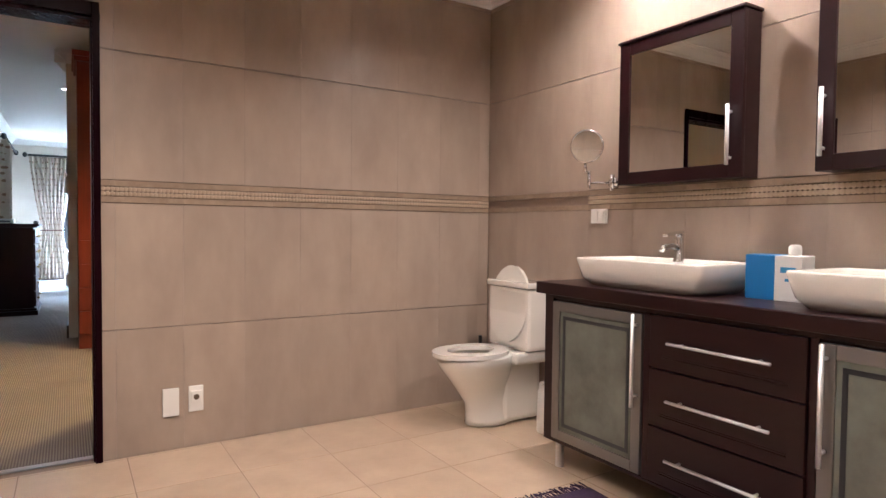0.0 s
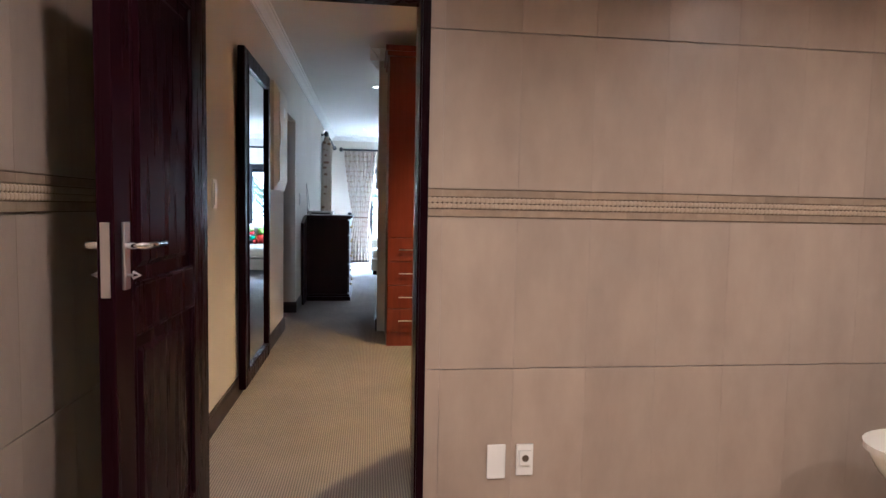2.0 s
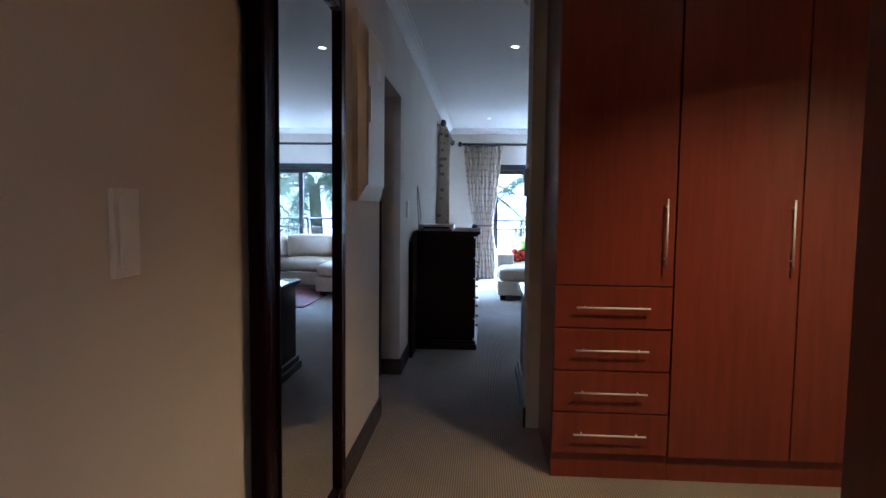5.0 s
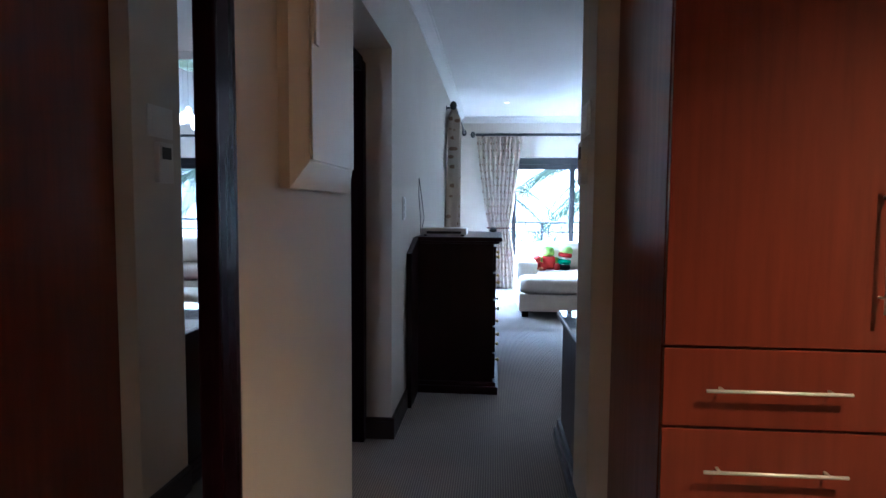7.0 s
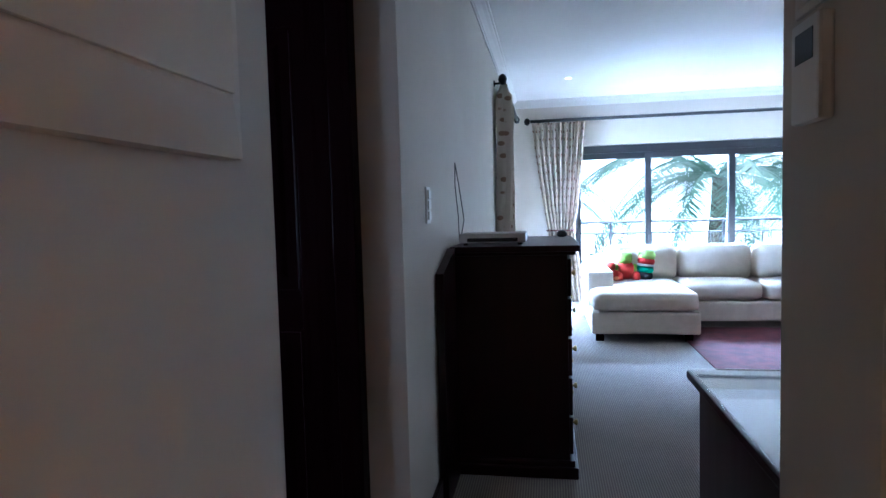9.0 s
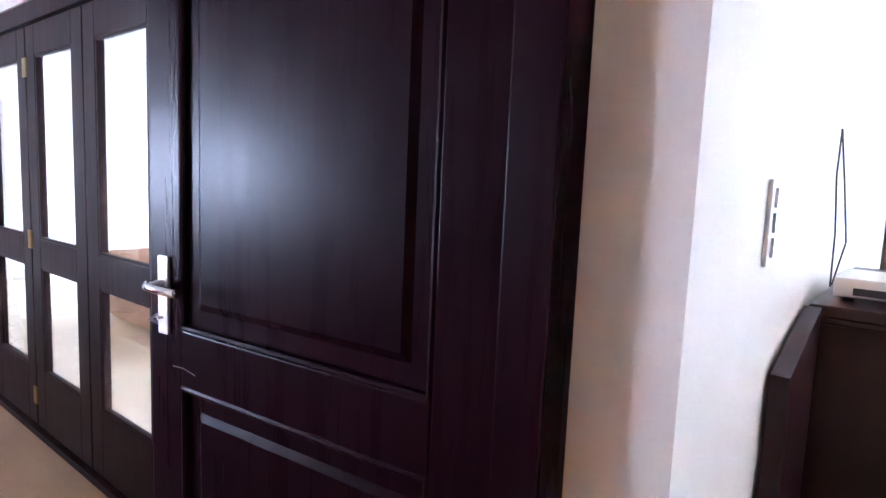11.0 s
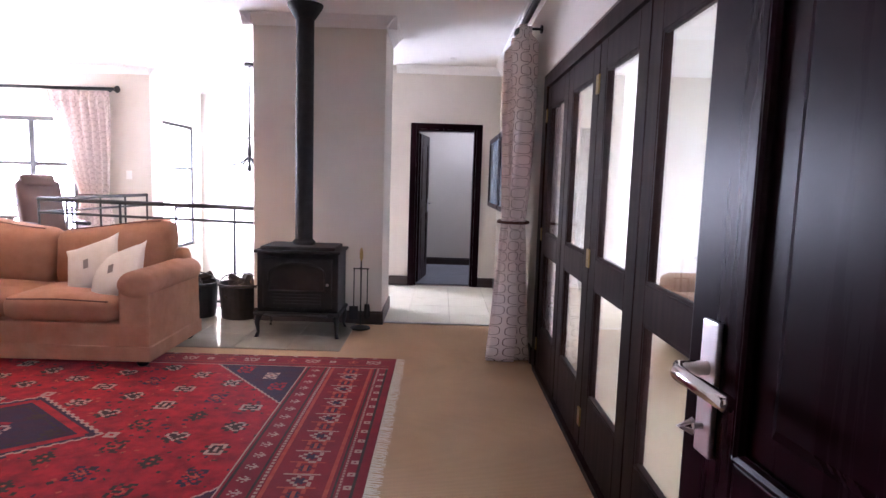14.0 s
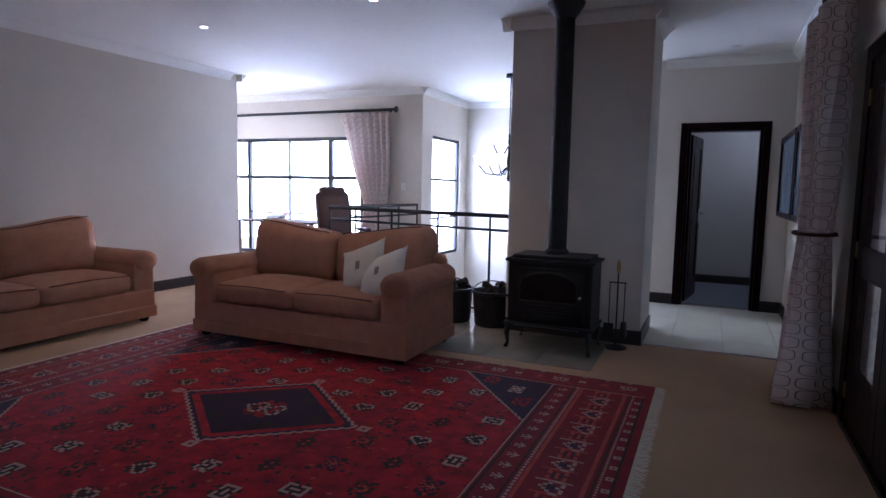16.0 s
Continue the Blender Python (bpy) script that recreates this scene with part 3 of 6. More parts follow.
part("rear_base", join(box(-0.30, -0.02, -0.10, 0.10, 0.0, 0.36, 0.03), box(-0.26, -0.005, -0.17, 0.17, 0.34, 0.41, 0.02)), "porcelain", WC, smooth=False)
part("cistern", box(-0.20, -0.005, -0.185, 0.185, 0.41, 0.77, 0.025), "porcelain", WC)
part("cistern_lid", box(-0.212, 0.0, -0.195, 0.195, 0.77, 0.805, 0.012), "porcelain", WC)
part("flush_button", lathe([(0.022, 0), (0.022, 0.006), (0.018, 0.008)], 18, (-0.10, 0, 0.805)), "chrome", WC, "round chrome flush button")


def ring(z0, z1, rin, rout, hole=True):
    b = bmesh.new()
    n = 28
    a = [oval(b, -0.455, rout[0], rout[1], z0), oval(b, -0.455, rout[0], rout[1], z1)]
    if hole:
        a += [oval(b, -0.455, rin[0], rin[1], z1), oval(b, -0.455, rin[0], rin[1], z0)]
        a.append(a[0])
        for p, q in zip(a, a[1:]):
            for k in range(n):
                b.faces.new((p[k], p[(k + 1) % n], q[(k + 1) % n], q[k]))
    else:
        for k in range(n):
            b.faces.new((a[0][k], a[0][(k + 1) % n], a[1][(k + 1) % n], a[1][k]))
        b.faces.new(a[0][::-1])
        b.faces.new(a[1])
    bmesh.ops.recalc_face_normals(b, faces=b.faces)
    return b


part("seat", ring(0.402, 0.424, (0.145, 0.10), (0.235, 0.182)), "porcelain", WC, "white plastic seat")
part("lid", moved(ring(0.0, 0.018, (0, 0), (0.225, 0.178), False), pose(-0.222, 0, 0.445) @ pose(0, 0, 0, 0, 97, 0) @ pose(0.225, 0, 0)), "porcelain", WC, "raised oval lid")
for y in (-0.10, 0.05):
    part("seat_hinge", tube([(-0.215, y, 0.42), (-0.215, y + 0.05, 0.42)], 0.012, 10), "chrome", WC)

TBR = thing("toilet_brush", "dark toilet brush and holder standing behind the toilet", "toilet brush", pose(2.50, 3.03, 0))
part("holder", lathe([(0.05, 0), (0.052, 0.02), (0.045, 0.18), (0.047, 0.20), (0.03, 0.20)], 20), "black", TBR)
part("handle", tube([(0, 0, 0.19), (0, 0, 0.44)], [0.010, 0.012], 10), "black", TBR)
PB = thing("paper_holder", "white cylindrical spare toilet roll holder beside the vanity", "toilet roll holder", pose(2.52, 2.40, 0))
part("cylinder", lathe([(0.062, 0), (0.066, 0.01), (0.062, 0.22), (0.058, 0.235), (0.03, 0.24), (0.025, 0.235)], 24), "plastic", PB, smooth=True)
part("paper_roll", lathe([(0.054, 0.235), (0.054, 0.27), (0.02, 0.27)], 24), "plastic", PB, "white paper roll")

MAT = thing("bath_mat", "dark purple woven bath mat with pale stripe and fringe", "bath mat", pose(1.82, 1.05, 0.001, 0, 0, -4))
purple = mat("purple_weave", (0.035, 0.018, 0.045), 0.95, colour2=(0.055, 0.03, 0.07), scale=30, bump=0.6, bump_scale=260)
part("mat_body", box(-0.30, 0.30, -0.75, 0.72, 0, 0.012, 0.004), purple, MAT)
for y in (0.50, -0.20):
    part("pale_stripe", box(-0.302, 0.302, y, y + 0.08, 0.0005, 0.0135), "linen", MAT, "woven off-white stripe")
fr = bmesh.new()
rnd = random.Random(4)
fringe = [tube([(-0.295 + 0.012 * k, 0.715, 0.006), (-0.295 + 0.012 * k + rnd.uniform(-0.006, 0.006), 0.75, 0.008), (-0.295 + 0.012 * k + rnd.uniform(-0.012, 0.012), 0.785 + rnd.uniform(-0.01, 0.01), 0.003)], 0.0028, 5) for k in range(50)]
part("fringe", join(*fringe), purple, MAT, kind="stuff")

plate("wall_socket", "white blank plate low on the tiled wall", 0.66, 0.735, 3.142, 3.15, 0.17, 0.31, [], "y")
sk = plate("wall_socket", "white shaver socket low on the tiled wall", 0.78, 0.85, 3.142, 3.15, 0.18, 0.31, [(0.79, 0.84, 3.132, 3.142, 0.225, 0.285)], "y")
part("socket_hole", tube([(0.035, -0.0102, 0.075), (0.035, -0.0115, 0.075)], 0.014, 20), "joint", sk, "round dark socket opening")
plate("wall_switch", "white switch plate on the tiled wall by the mirror", 2.632, 2.64, 2.11, 2.22, 1.155, 1.23, [(2.627, 2.632, 2.125, 2.160, 1.165, 1.22), (2.627, 2.632, 2.170, 2.205, 1.165, 1.22)], "x")


# ---- corridor and bedroom ----
def wardrobe_unit(name, label, x0, x1, y0, y1, drawers, doors, side_of="y0", z_top=2.57):
    """A fitted wardrobe. Its doors face down the axis at y0 (towards -y), or x0 (towards -x), or y1."""
    w = thing(name, label, "wardrobe", pose(x0, y0, 0))
    X, Y = x1 - x0, y1 - y0
    part("carcass", box(0.0 if side_of != "x0" else 0.022, X, 0.022 if side_of == "y0" else 0, Y - (0.022 if side_of == "y1" else 0), 0.0, z_top), "cherry", w)
    part("crown", boxes([(-0.02, X, -0.02, Y, z_top, z_top + 0.04), (-0.035, X, -0.035, Y, z_top + 0.04, z_top + 0.09)], 0.006), "cherry", w)
    n = max(1, doors)
    span = X if side_of in ("y0", "y1") else Y
    for k in range(n):
        a, b = span * k / n + 0.003, span * (k + 1) / n - 0.003
        spans = [("door", 0.985 if drawers else 0.13, z_top - 0.01)]
        if drawers:
            spans += [("drawer", z, z + 0.205) for z in (0.135, 0.347, 0.56, 0.773)]
        for nm, z0, z1 in spans:
            if side_of == "y0":
                f = part(nm, box(a, b, 0, 0.019, z0, z1, 0.002), "cherry", w)
                if nm == "drawer":
                    bar_handle(f, (a + 0.10, 0, (z0 + z1) / 2), (b - 0.11, 0, (z0 + z1) / 2), (0, -0.03, 0), 0.005)
                else:
                    bar_handle(f, (b - 0.045, 0, 1.08), (b - 0.045, 0, 1.41), (0, -0.03, 0), 0.005)
            elif side_of == "y1":
                f = part(nm, box(a, b, Y - 0.019, Y, z0, z1, 0.002), "cherry", w)
                bar_handle(f, (b - 0.045, Y, 1.08), (b - 0.045, Y, 1.41), (0, 0.03, 0), 0.005)
            else:
                f = part(nm, box(0, 0.019, a, b, z0, z1, 0.002), "cherry", w)
                hy = b - 0.045 if k % 2 == 0 else a + 0.045
                bar_handle(f, (0, hy, 1.08), (0, hy, 1.41), (-0.03, 0, 0), 0.005)
    return w


wardrobe_unit("wardrobe", "fitted cherry wardrobe with four drawers and steel bar handles", 0.345, 0.915, 6.19, 6.865, True, 1)
wardrobe_unit("wardrobe", "tall fitted cherry wardrobe with two plain doors beside the drawers", 0.918, 2.09, 6.19, 6.865, False, 2)
wardrobe_unit("wardrobe", "fitted cherry wardrobe with plain sides next to the bathroom doorway", 0.405, 2.09, 3.315, 3.935, False, 3, "y1")

# tall framed mirror leaning on the skirting
MR = thing("standing_mirror", "tall mirror in a broad dark wooden frame on the corridor wall", "mirror", pose(-0.655, 4.80, 0.045))
mw, mh, mf, mg = 0.98, 2.21, 0.10, 0.10
fb = boxes([(0, 0.048, 0, mf, 0, mh), (0, 0.048, mw - mg, mw, 0, mh), (0, 0.048, mf, mw - mg, 0, mf), (0, 0.048, mf, mw - mg, mh - mf, mh)], 0.012)
part("frame", fb, "dark", MR)
part("inner_lip", boxes([(0.030, 0.055, mf - 0.002, mf + 0.012, mf, mh - mf), (0.030, 0.055, mw - mg - 0.012, mw - mg + 0.002, mf, mh - mf), (0.030, 0.055, mf, mw - mg, mf - 0.002, mf + 0.012), (0.030, 0.055, mf, mw - mg, mh - mf - 0.012, mh - mf + 0.002)], 0.004), "dark", MR)
part("mirror_glass", box(0.028, 0.034, mf, mw - mg, mf, mh - mf), "mirror", MR, "clear mirror glass")

cream = mat("cream_enamel", (0.62, 0.55, 0.45), 0.45, bump=0.08)
DB = thing("distribution_board", "cream metal distribution board cover on the corridor wall", "electrical box", pose(-0.668, 6.17, 1.385))
bm = bmesh.new()
Y, Z, o, i = 0.655, 0.93, 0.0, 0.075
outer = [bm.verts.new(p) for p in ((0, 0, 0), (0, Y, 0), (0, Y, Z), (0, 0, Z))]
mid = [bm.verts.new(p) for p in ((0.03, 0, 0), (0.03, Y, 0), (0.03, Y, Z), (0.03, 0, Z))]
top = [bm.verts.new(p) for p in ((0.06, i, i), (0.06, Y - i, i), (0.06, Y - i, Z - i), (0.06, i, Z - i))]
for a, c in ((outer, mid), (mid, top)):
    for k in range(4):
        bm.faces.new((a[k], a[(k + 1) % 4], c[(k + 1) % 4], c[k]))
bm.faces.new(top)
bm.faces.new(outer[::-1])
bmesh.ops.recalc_face_normals(bm, faces=bm.faces)
part("surround", bm, cream, DB)
dbd = part("cover_door", box(0.0605, 0.068, i + 0.006, Y - i - 0.006, i + 0.006, Z - i - 0.006, 0.003), cream, DB)
part("catch", box(0.068, 0.076, 0.10, 0.13, 0.40, 0.58, 0.002), "plastic", dbd, "white door catch")
part("printed_label", box(0.0681, 0.0687, 0.31, 0.44, 0.66, 0.75), "plastic", dbd, "small printed label")

plate("light_switch", "white light switch plate on the cream corridor wall", -0.67, -0.66, 4.22, 4.30, 1.23, 1.39, [(-0.66, -0.654, 4.235, 4.285, 1.25, 1.37)], "x")
plate("light_switch", "white three-rocker switch plate beside the dark chest", -0.67, -0.661, 8.35, 8.43, 1.25, 1.40, [(-0.661, -0.655, 8.365, 8.415, 1.265 + 0.043 * k, 1.30 + 0.043 * k) for k in range(3)], "x")
plate("light_switch", "white switch plate on the narrow wall end by the wardrobe", 0.259, 0.267, 6.97, 7.16, 1.62, 1.75, [(0.254, 0.259, 6.99, 7.14, 1.635, 1.735)], "x")
TH = thing("thermostat", "white wall-mounted thermostat controller on the narrow wall end", "thermostat", pose(0.242, 7.02, 1.43))
part("case", box(0, 0.025, 0, 0.11, 0, 0.17, 0.006), "plastic", TH)
part("display", box(-0.001, 0.0, 0.02, 0.09, 0.10, 0.15), "black", TH, "dark display window")
# chest of drawers
CH = thing("chest_of_drawers", "tall dark mahogany chest of drawers against the wall", "chest of drawers", pose(-0.655, 8.83, 0))
part("carcass", box(0.0, 0.56, 0.03, 0.99, 0.08, 1.08, 0.003), "furniture", CH)
part("top", boxes([(0, 0.62, 0, 1.02, 1.095, 1.125), (0, 0.60, 0.015, 1.005, 1.078, 1.097)], 0.006), "furniture", CH)
part("plinth", boxes([(0, 0.60, 0.0, 1.02, 0, 0.055), (0, 0.585, 0.012, 1.008, 0.055, 0.085)], 0.006), "furniture", CH)
for k in range(5):
    z0 = 0.105 + k * 0.193
    for y0, y1 in (((0.05, 0.97),) if k < 3 else ((0.05, 0.505), (0.515, 0.97))):
        d = part("drawer", box(0.556, 0.578, y0, y1, z0, z0 + 0.18, 0.004), "furniture", CH)
        for y in ([y0 + 0.2, y1 - 0.2] if y1 - y0 > 0.6 else [(y0 + y1) / 2]):
            part("knob", moved(lathe([(0.008, 0), (0.007, 0.012), (0.016, 0.020), (0.015, 0.028), (0.004, 0.031)], 16), pose(0.578, y, z0 + 0.09, 0, 90, 0)), "brass", d, "turned knob", smooth=True)

ST = thing("set_top_box", "silver satellite decoder on top of the dark chest", "set-top box", pose(-0.62, 8.93, 1.125))
part("case", box(0, 0.33, 0, 0.24, 0.012, 0.058, 0.004), "steel", ST)
part("front_strip", box(0.04, 0.29, -0.002, 0.0, 0.018, 0.036), "black", ST, "dark front strip")
for x in (0.03, 0.30):
    part("foot", tube([(x, 0.03, 0), (x, 0.03, 0.012)], 0.012, 12), "black", ST)
CB = thing("cable", "thin dark aerial cable loop running up the wall", "cable", pose(-0.66, 9.15, 1.13))
part("lead", join(tube([(0.01, 0, 0), (0.012, -0.04, 0.15), (0.005, -0.08, 0.3), (0.004, -0.06, 0.42)], 0.0025, 6), tube([(0.01, 0.03, 0), (0.03, 0.05, 0.12), (0.014, 0.0, 0.30), (0.004, -0.06, 0.42)], 0.0025, 6)), "black", CB)
OB = thing("ornament", "small round dark ornament on the corner of the chest", "ornament", pose(-0.10, 9.70, 1.125))
part("ball", lathe([(0.018, 0), (0.030, 0.008), (0.032, 0.020), (0.022, 0.036), (0.006, 0.044)], 18), "black", OB, smooth=True)

# Thin dark panel for an unidentified dark shape beside the chest.
BD = thing("board", "flat dark upright panel with a sloping top between wall and chest", "board", pose(-0.662, 8.49, 0))
bd_bm = box(0, 0.035, 0, 0.335, 0, 1.03, 0.0)
for v in bd_bm.verts:
    if v.co.z > 0.5 and v.co.y > 0.1:
        v.co.z += 0.09
part("panel", bd_bm, "furniture", BD)

# low dresser with a glass top
DR = thing("dresser", "low dark mahogany dresser with a glass sheet on top", "dresser", pose(0.273, 7.24, 0))
part("carcass", box(0.03, 1.55, 0.0, 0.80, 0.10, 0.70, 0.004), "furniture", DR)
part("top", boxes([(0, 1.58, 0, 0.85, 0.712, 0.740), (0.015, 1.565, 0.0, 0.83, 0.698, 0.714)], 0.006), "furniture", DR)
part("plinth", boxes([(-0.005, 1.585, 0, 0.85, 0, 0.06), (0.01, 1.57, 0, 0.83, 0.06, 0.11)], 0.008), "furniture", DR)
part("glass_sheet", box(0.01, 1.57, 0.0, 0.84, 0.741, 0.749, 0.002), "glass", DR, "clear glass sheet")
for k in range(3):
    for j in range(3):
        d = part("drawer", box(0.05 + 0.5 * k, 0.54 + 0.5 * k, 0.798, 0.815, 0.12 + 0.195 * j, 0.305 + 0.195 * j, 0.004), "furniture", DR)

# bedroom corner sofa
SF = thing("corner_sofa", "cream linen corner sofa with chaise in front of the window", "sofa", pose(0.22, 11.88, 0))
part("base", join(box(0.0, 1.0, 0.0, 1.60, 0.075, 0.285, 0.02), box(1.001, 3.6, 0.70, 1.60, 0.075, 0.285, 0.02)), "linen", SF)
part("arm", box(-0.012, 0.25, 0.42, 1.62, 0.075, 0.64, 0.035), "linen", SF)
part("arm", cushion(3.36, 3.62, 0.70, 1.62, 0.06, 0.62, 0.08), "linen", SF)
part("backrest", cushion(0.05, 3.55, 1.38, 1.62, 0.10, 0.74, 0.05), "linen", SF)
part("chaise_seat", cushion(0.005, 1.0, -0.015, 1.38, 0.285, 0.48, 0.08), "linen", SF)
for k in range(3):
    part("seat_cushion", cushion(0.99 + 0.80 * k, 1.78 + 0.80 * k, 0.70, 1.40, 0.29, 0.48, 0.2), "linen", SF)
for k in range(4):
    part("back_cushion", moved(cushion(0.24 + 0.79 * k, 1.02 + 0.79 * k, 1.12, 1.38, 0.46, 0.86, 0.5), pose(0, 0.02 * (k % 2), 0)), "linen", SF)
for x, y in ((0.08, 0.08), (0.9, 0.08), (3.5, 0.8), (3.5, 1.5), (0.08, 1.5)):
    part("foot", box(x - 0.04, x + 0.04, y - 0.04, y + 0.04, 0, 0.075, 0.004), "dark", SF, "dark wooden foot")


def plush(label, x, y, z, cols, s, rz):
    t = thing("plush_toy", label, "soft toy", pose(x, y, z, 0, 0, rz))
    cs = [mat("plush_%d" % (i + int(x * 100)), c, 0.95, bump=0.6, bump_scale=200) for i, c in enumerate(cols)]
    part("body", cushion(-0.10 * s, 0.10 * s, -0.07 * s, 0.07 * s, 0, 0.20 * s, 0.6, 6), cs[0], t)
    part("head", cushion(-0.08 * s, 0.08 * s, -0.07 * s, 0.07 * s, 0.18 * s, 0.33 * s, 0.6, 6), cs[1], t)
    for k in (-1, 1):
        part("leg", cushion(k * 0.10 * s - 0.04 * s, k * 0.10 * s + 0.04 * s, -0.16 * s, -0.04 * s, 0, 0.08 * s, 0.5, 4), cs[2], t)
        part("arm", cushion(k * 0.11 * s - 0.03 * s, k * 0.11 * s + 0.03 * s, -0.05 * s, 0.05 * s, 0.08 * s, 0.18 * s, 0.5, 4), cs[1], t)


plush("red and green soft toy sitting on the cream chaise", 0.66, 12.95, 0.485, [(0.5, 0.03, 0.02), (0.25, 0.42, 0.06), (0.5, 0.03, 0.02)], 0.95, 10)
plush("small red soft toy beside the larger toys", 0.50, 12.85, 0.485, [(0.55, 0.03, 0.02), (0.5, 0.05, 0.03), (0.6, 0.2, 0.1)], 0.6, -10)
BO = thing("bolster_cushion", "green, white, red and black striped bolster cushion", "cushion", pose(0.86, 12.95, 0.485, 0, 8, 0))
for nm, z0, z1, c in (("black_band", 0, 0.08, (0.01, 0.01, 0.012)), ("green_band", 0.078, 0.15, (0.0, 0.20, 0.10)), ("white_band", 0.148, 0.175, (0.7, 0.7, 0.7)), ("red_band", 0.173, 0.235, (0.5, 0.02, 0.02)), ("lime_band", 0.233, 0.33, (0.35, 0.5, 0.12))):
    part(nm, lathe([(0.085, z0), (0.098, (z0 + z1) / 2), (0.085 if z1 < 0.3 else 0.06, z1)], 20), mat("bolster_" + nm, c, 0.95, bump=0.5, bump_scale=200), BO, smooth=True)

OT = thing("ottoman", "low cream footstool with a dark red woven throw", "footstool", pose(1.9, 10.6, 0))
part("cushion_top", cushion(0, 1.0, 0, 0.6, 0.20, 0.40, 0.1), "linen", OT)
part("base", box(0.03, 0.97, 0.03, 0.57, 0.05, 0.22, 0.01), "dark", OT)
for x in (0.07, 0.93):
    for y in (0.07, 0.53):
        part("leg", tube([(x, y, 0), (x, y, 0.06)], 0.025, 10), "dark", OT)
RG2 = part("bedroom_rug", box(1.1, 3.8, 10.9, 12.6, 0.001, 0.012, 0.003), mat("dark_red_pile", (0.12, 0.012, 0.015), 0.95, colour2=(0.05, 0.008, 0.012), scale=8, bump=0.6, bump_scale=200), None, "dark red woven rug in front of the cream sofa", category="rug")

# bedroom window: sliding doors in dark frames
WIN = struct("window_1", boxes([(0.19, 4.38, 14.46, 14.56, 2.03, 2.13), (0.19, 4.38, 14.46, 14.56, 0.0, 0.06)], 0.003), "black", "dark framed sliding doors to the balcony")
for k, (a, b) in enumerate(((0.19, 1.20), (1.12, 2.26), (2.18, 3.32), (3.24, 4.38))):
    y = 14.475 if k % 2 else 14.515
    s = part("sliding_panel", boxes([(a, a + 0.08, y, y + 0.04, 0.06, 2.03), (b - 0.08, b, y, y + 0.04, 0.06, 2.03), (a + 0.08, b - 0.08, y, y + 0.04, 0.06, 0.16), (a + 0.08, b - 0.08, y, y + 0.04, 1.95, 2.03)], 0.003), "black", WIN)
    p = part("pane", box(a + 0.08, b - 0.08, y + 0.017, y + 0.023, 0.16, 1.95), "glass", s, "clear glass pane")
    p.visible_shadow = False
part("pull_handle", box(1.09, 1.115, 14.455, 14.475, 0.95, 1.10, 0.004), "steel", WIN, "steel pull handle")

BAL = thing("balcony_railing", "black steel balcony railing with thin balusters", "railing", pose(-1.0, 15.9, -0.1))
part("top_rail", tube([(0, 0, 1.16), (7, 0, 1.16)], 0.025, 10), "black", BAL)
part("lower_rail", tube([(0, 0, 0.98), (7, 0, 0.98)], 0.015, 8), "black", BAL)
part("bottom_rail", tube([(0, 0, 0.10), (7, 0, 0.10)], 0.015, 8), "black", BAL)
for k in range(57):
    part("baluster", tube([(0.06 + 0.125 * k, 0, 0.10), (0.06 + 0.125 * k, 0, 0.98)], 0.008, 6), "black", BAL)
for k in range(5):
    part("post", box(0.1 + 1.7 * k - 0.02, 0.1 + 1.7 * k + 0.02, -0.02, 0.02, 0, 1.16), "black", BAL)
struct("balcony_floor", box(-3, 7, 14.62, 16.05, -0.25, -0.1), "hall_tile", "pale tiled balcony floor")
struct("ground", box(-300, 300, 16.5, 400, -3.3, -3.1), mat("lawn", (0.07, 0.11, 0.03), 0.95, colour2=(0.10, 0.13, 0.04), scale=0.6), "green lawn below the balcony")


def frond(parent, base, yaw, length, lift, droop, rnd):
    """A palm leaf: a curved rib with pairs of narrow leaflets."""
    pts = []
    for k in range(15):
        u = k / 14
        r = length * u
        pts.append(Vector((math.cos(yaw) * r * 0.93, math.sin(yaw) * r * 0.93, lift * r - droop * r * r)) + Vector(base))
    bm = tube(pts, [0.03 * (1 - 0.8 * k / 14) for k in range(15)], 5)
    for k in range(1, 14):
        for h in range(5):
            p = pts[k].lerp(pts[min(14, k + 1)], h / 5)
            d = (pts[min(14, k + 1)] - pts[k - 1]).normalized()
            side = d.cross(Vector((0, 0, 1))).normalized()
            for s in (-1, 1):
                ll = length * 0.20 * math.sin(math.pi * (k + h / 5 + 1.5) / 17) + 0.08
                tip = p + side * s * ll * 0.8 + d * ll * 0.55 + Vector((0, 0, -0.35 * ll + rnd.uniform(-0.05, 0.05)))
                wv = d * 0.026
                bm.faces.new([bm.verts.new(q) for q in (p - wv, p + wv, tip)])
    return part("frond", bm, "palm", parent)


M["palm"] = mat("palm_leaf", (0.10, 0.20, 0.12), 0.5, colour2=(0.16, 0.26, 0.16), scale=3)
M["trunk"] = mat("palm_trunk", (0.16, 0.11, 0.07), 0.9, colour2=(0.09, 0.06, 0.04), scale=12, bump=0.8, bump_scale=30)


def palm(x, y, h, length, seed):
    rnd = random.Random(seed)
    t = thing("palm_tree", "tall feather-leaved palm tree growing beyond the balcony", "palm tree", pose(x, y, -3.1))
    part("trunk", tube([(0.05 * math.sin(k), 0, h * k / 8) for k in range(9)], [0.26 - 0.012 * k for k in range(9)], 12), "trunk", t)
    for k in range(22):
        frond(t, (0, 0, h), 2 * math.pi * k / 22 + rnd.uniform(-0.15, 0.15), length * rnd.uniform(0.85, 1.1), rnd.uniform(0.15, 1.0), 0.24 + rnd.uniform(-0.03, 0.06), rnd)


palm(3.6, 20.5, 5.0, 4.2, 3)
palm(-1.6, 23.5, 4.4, 4.0, 5)
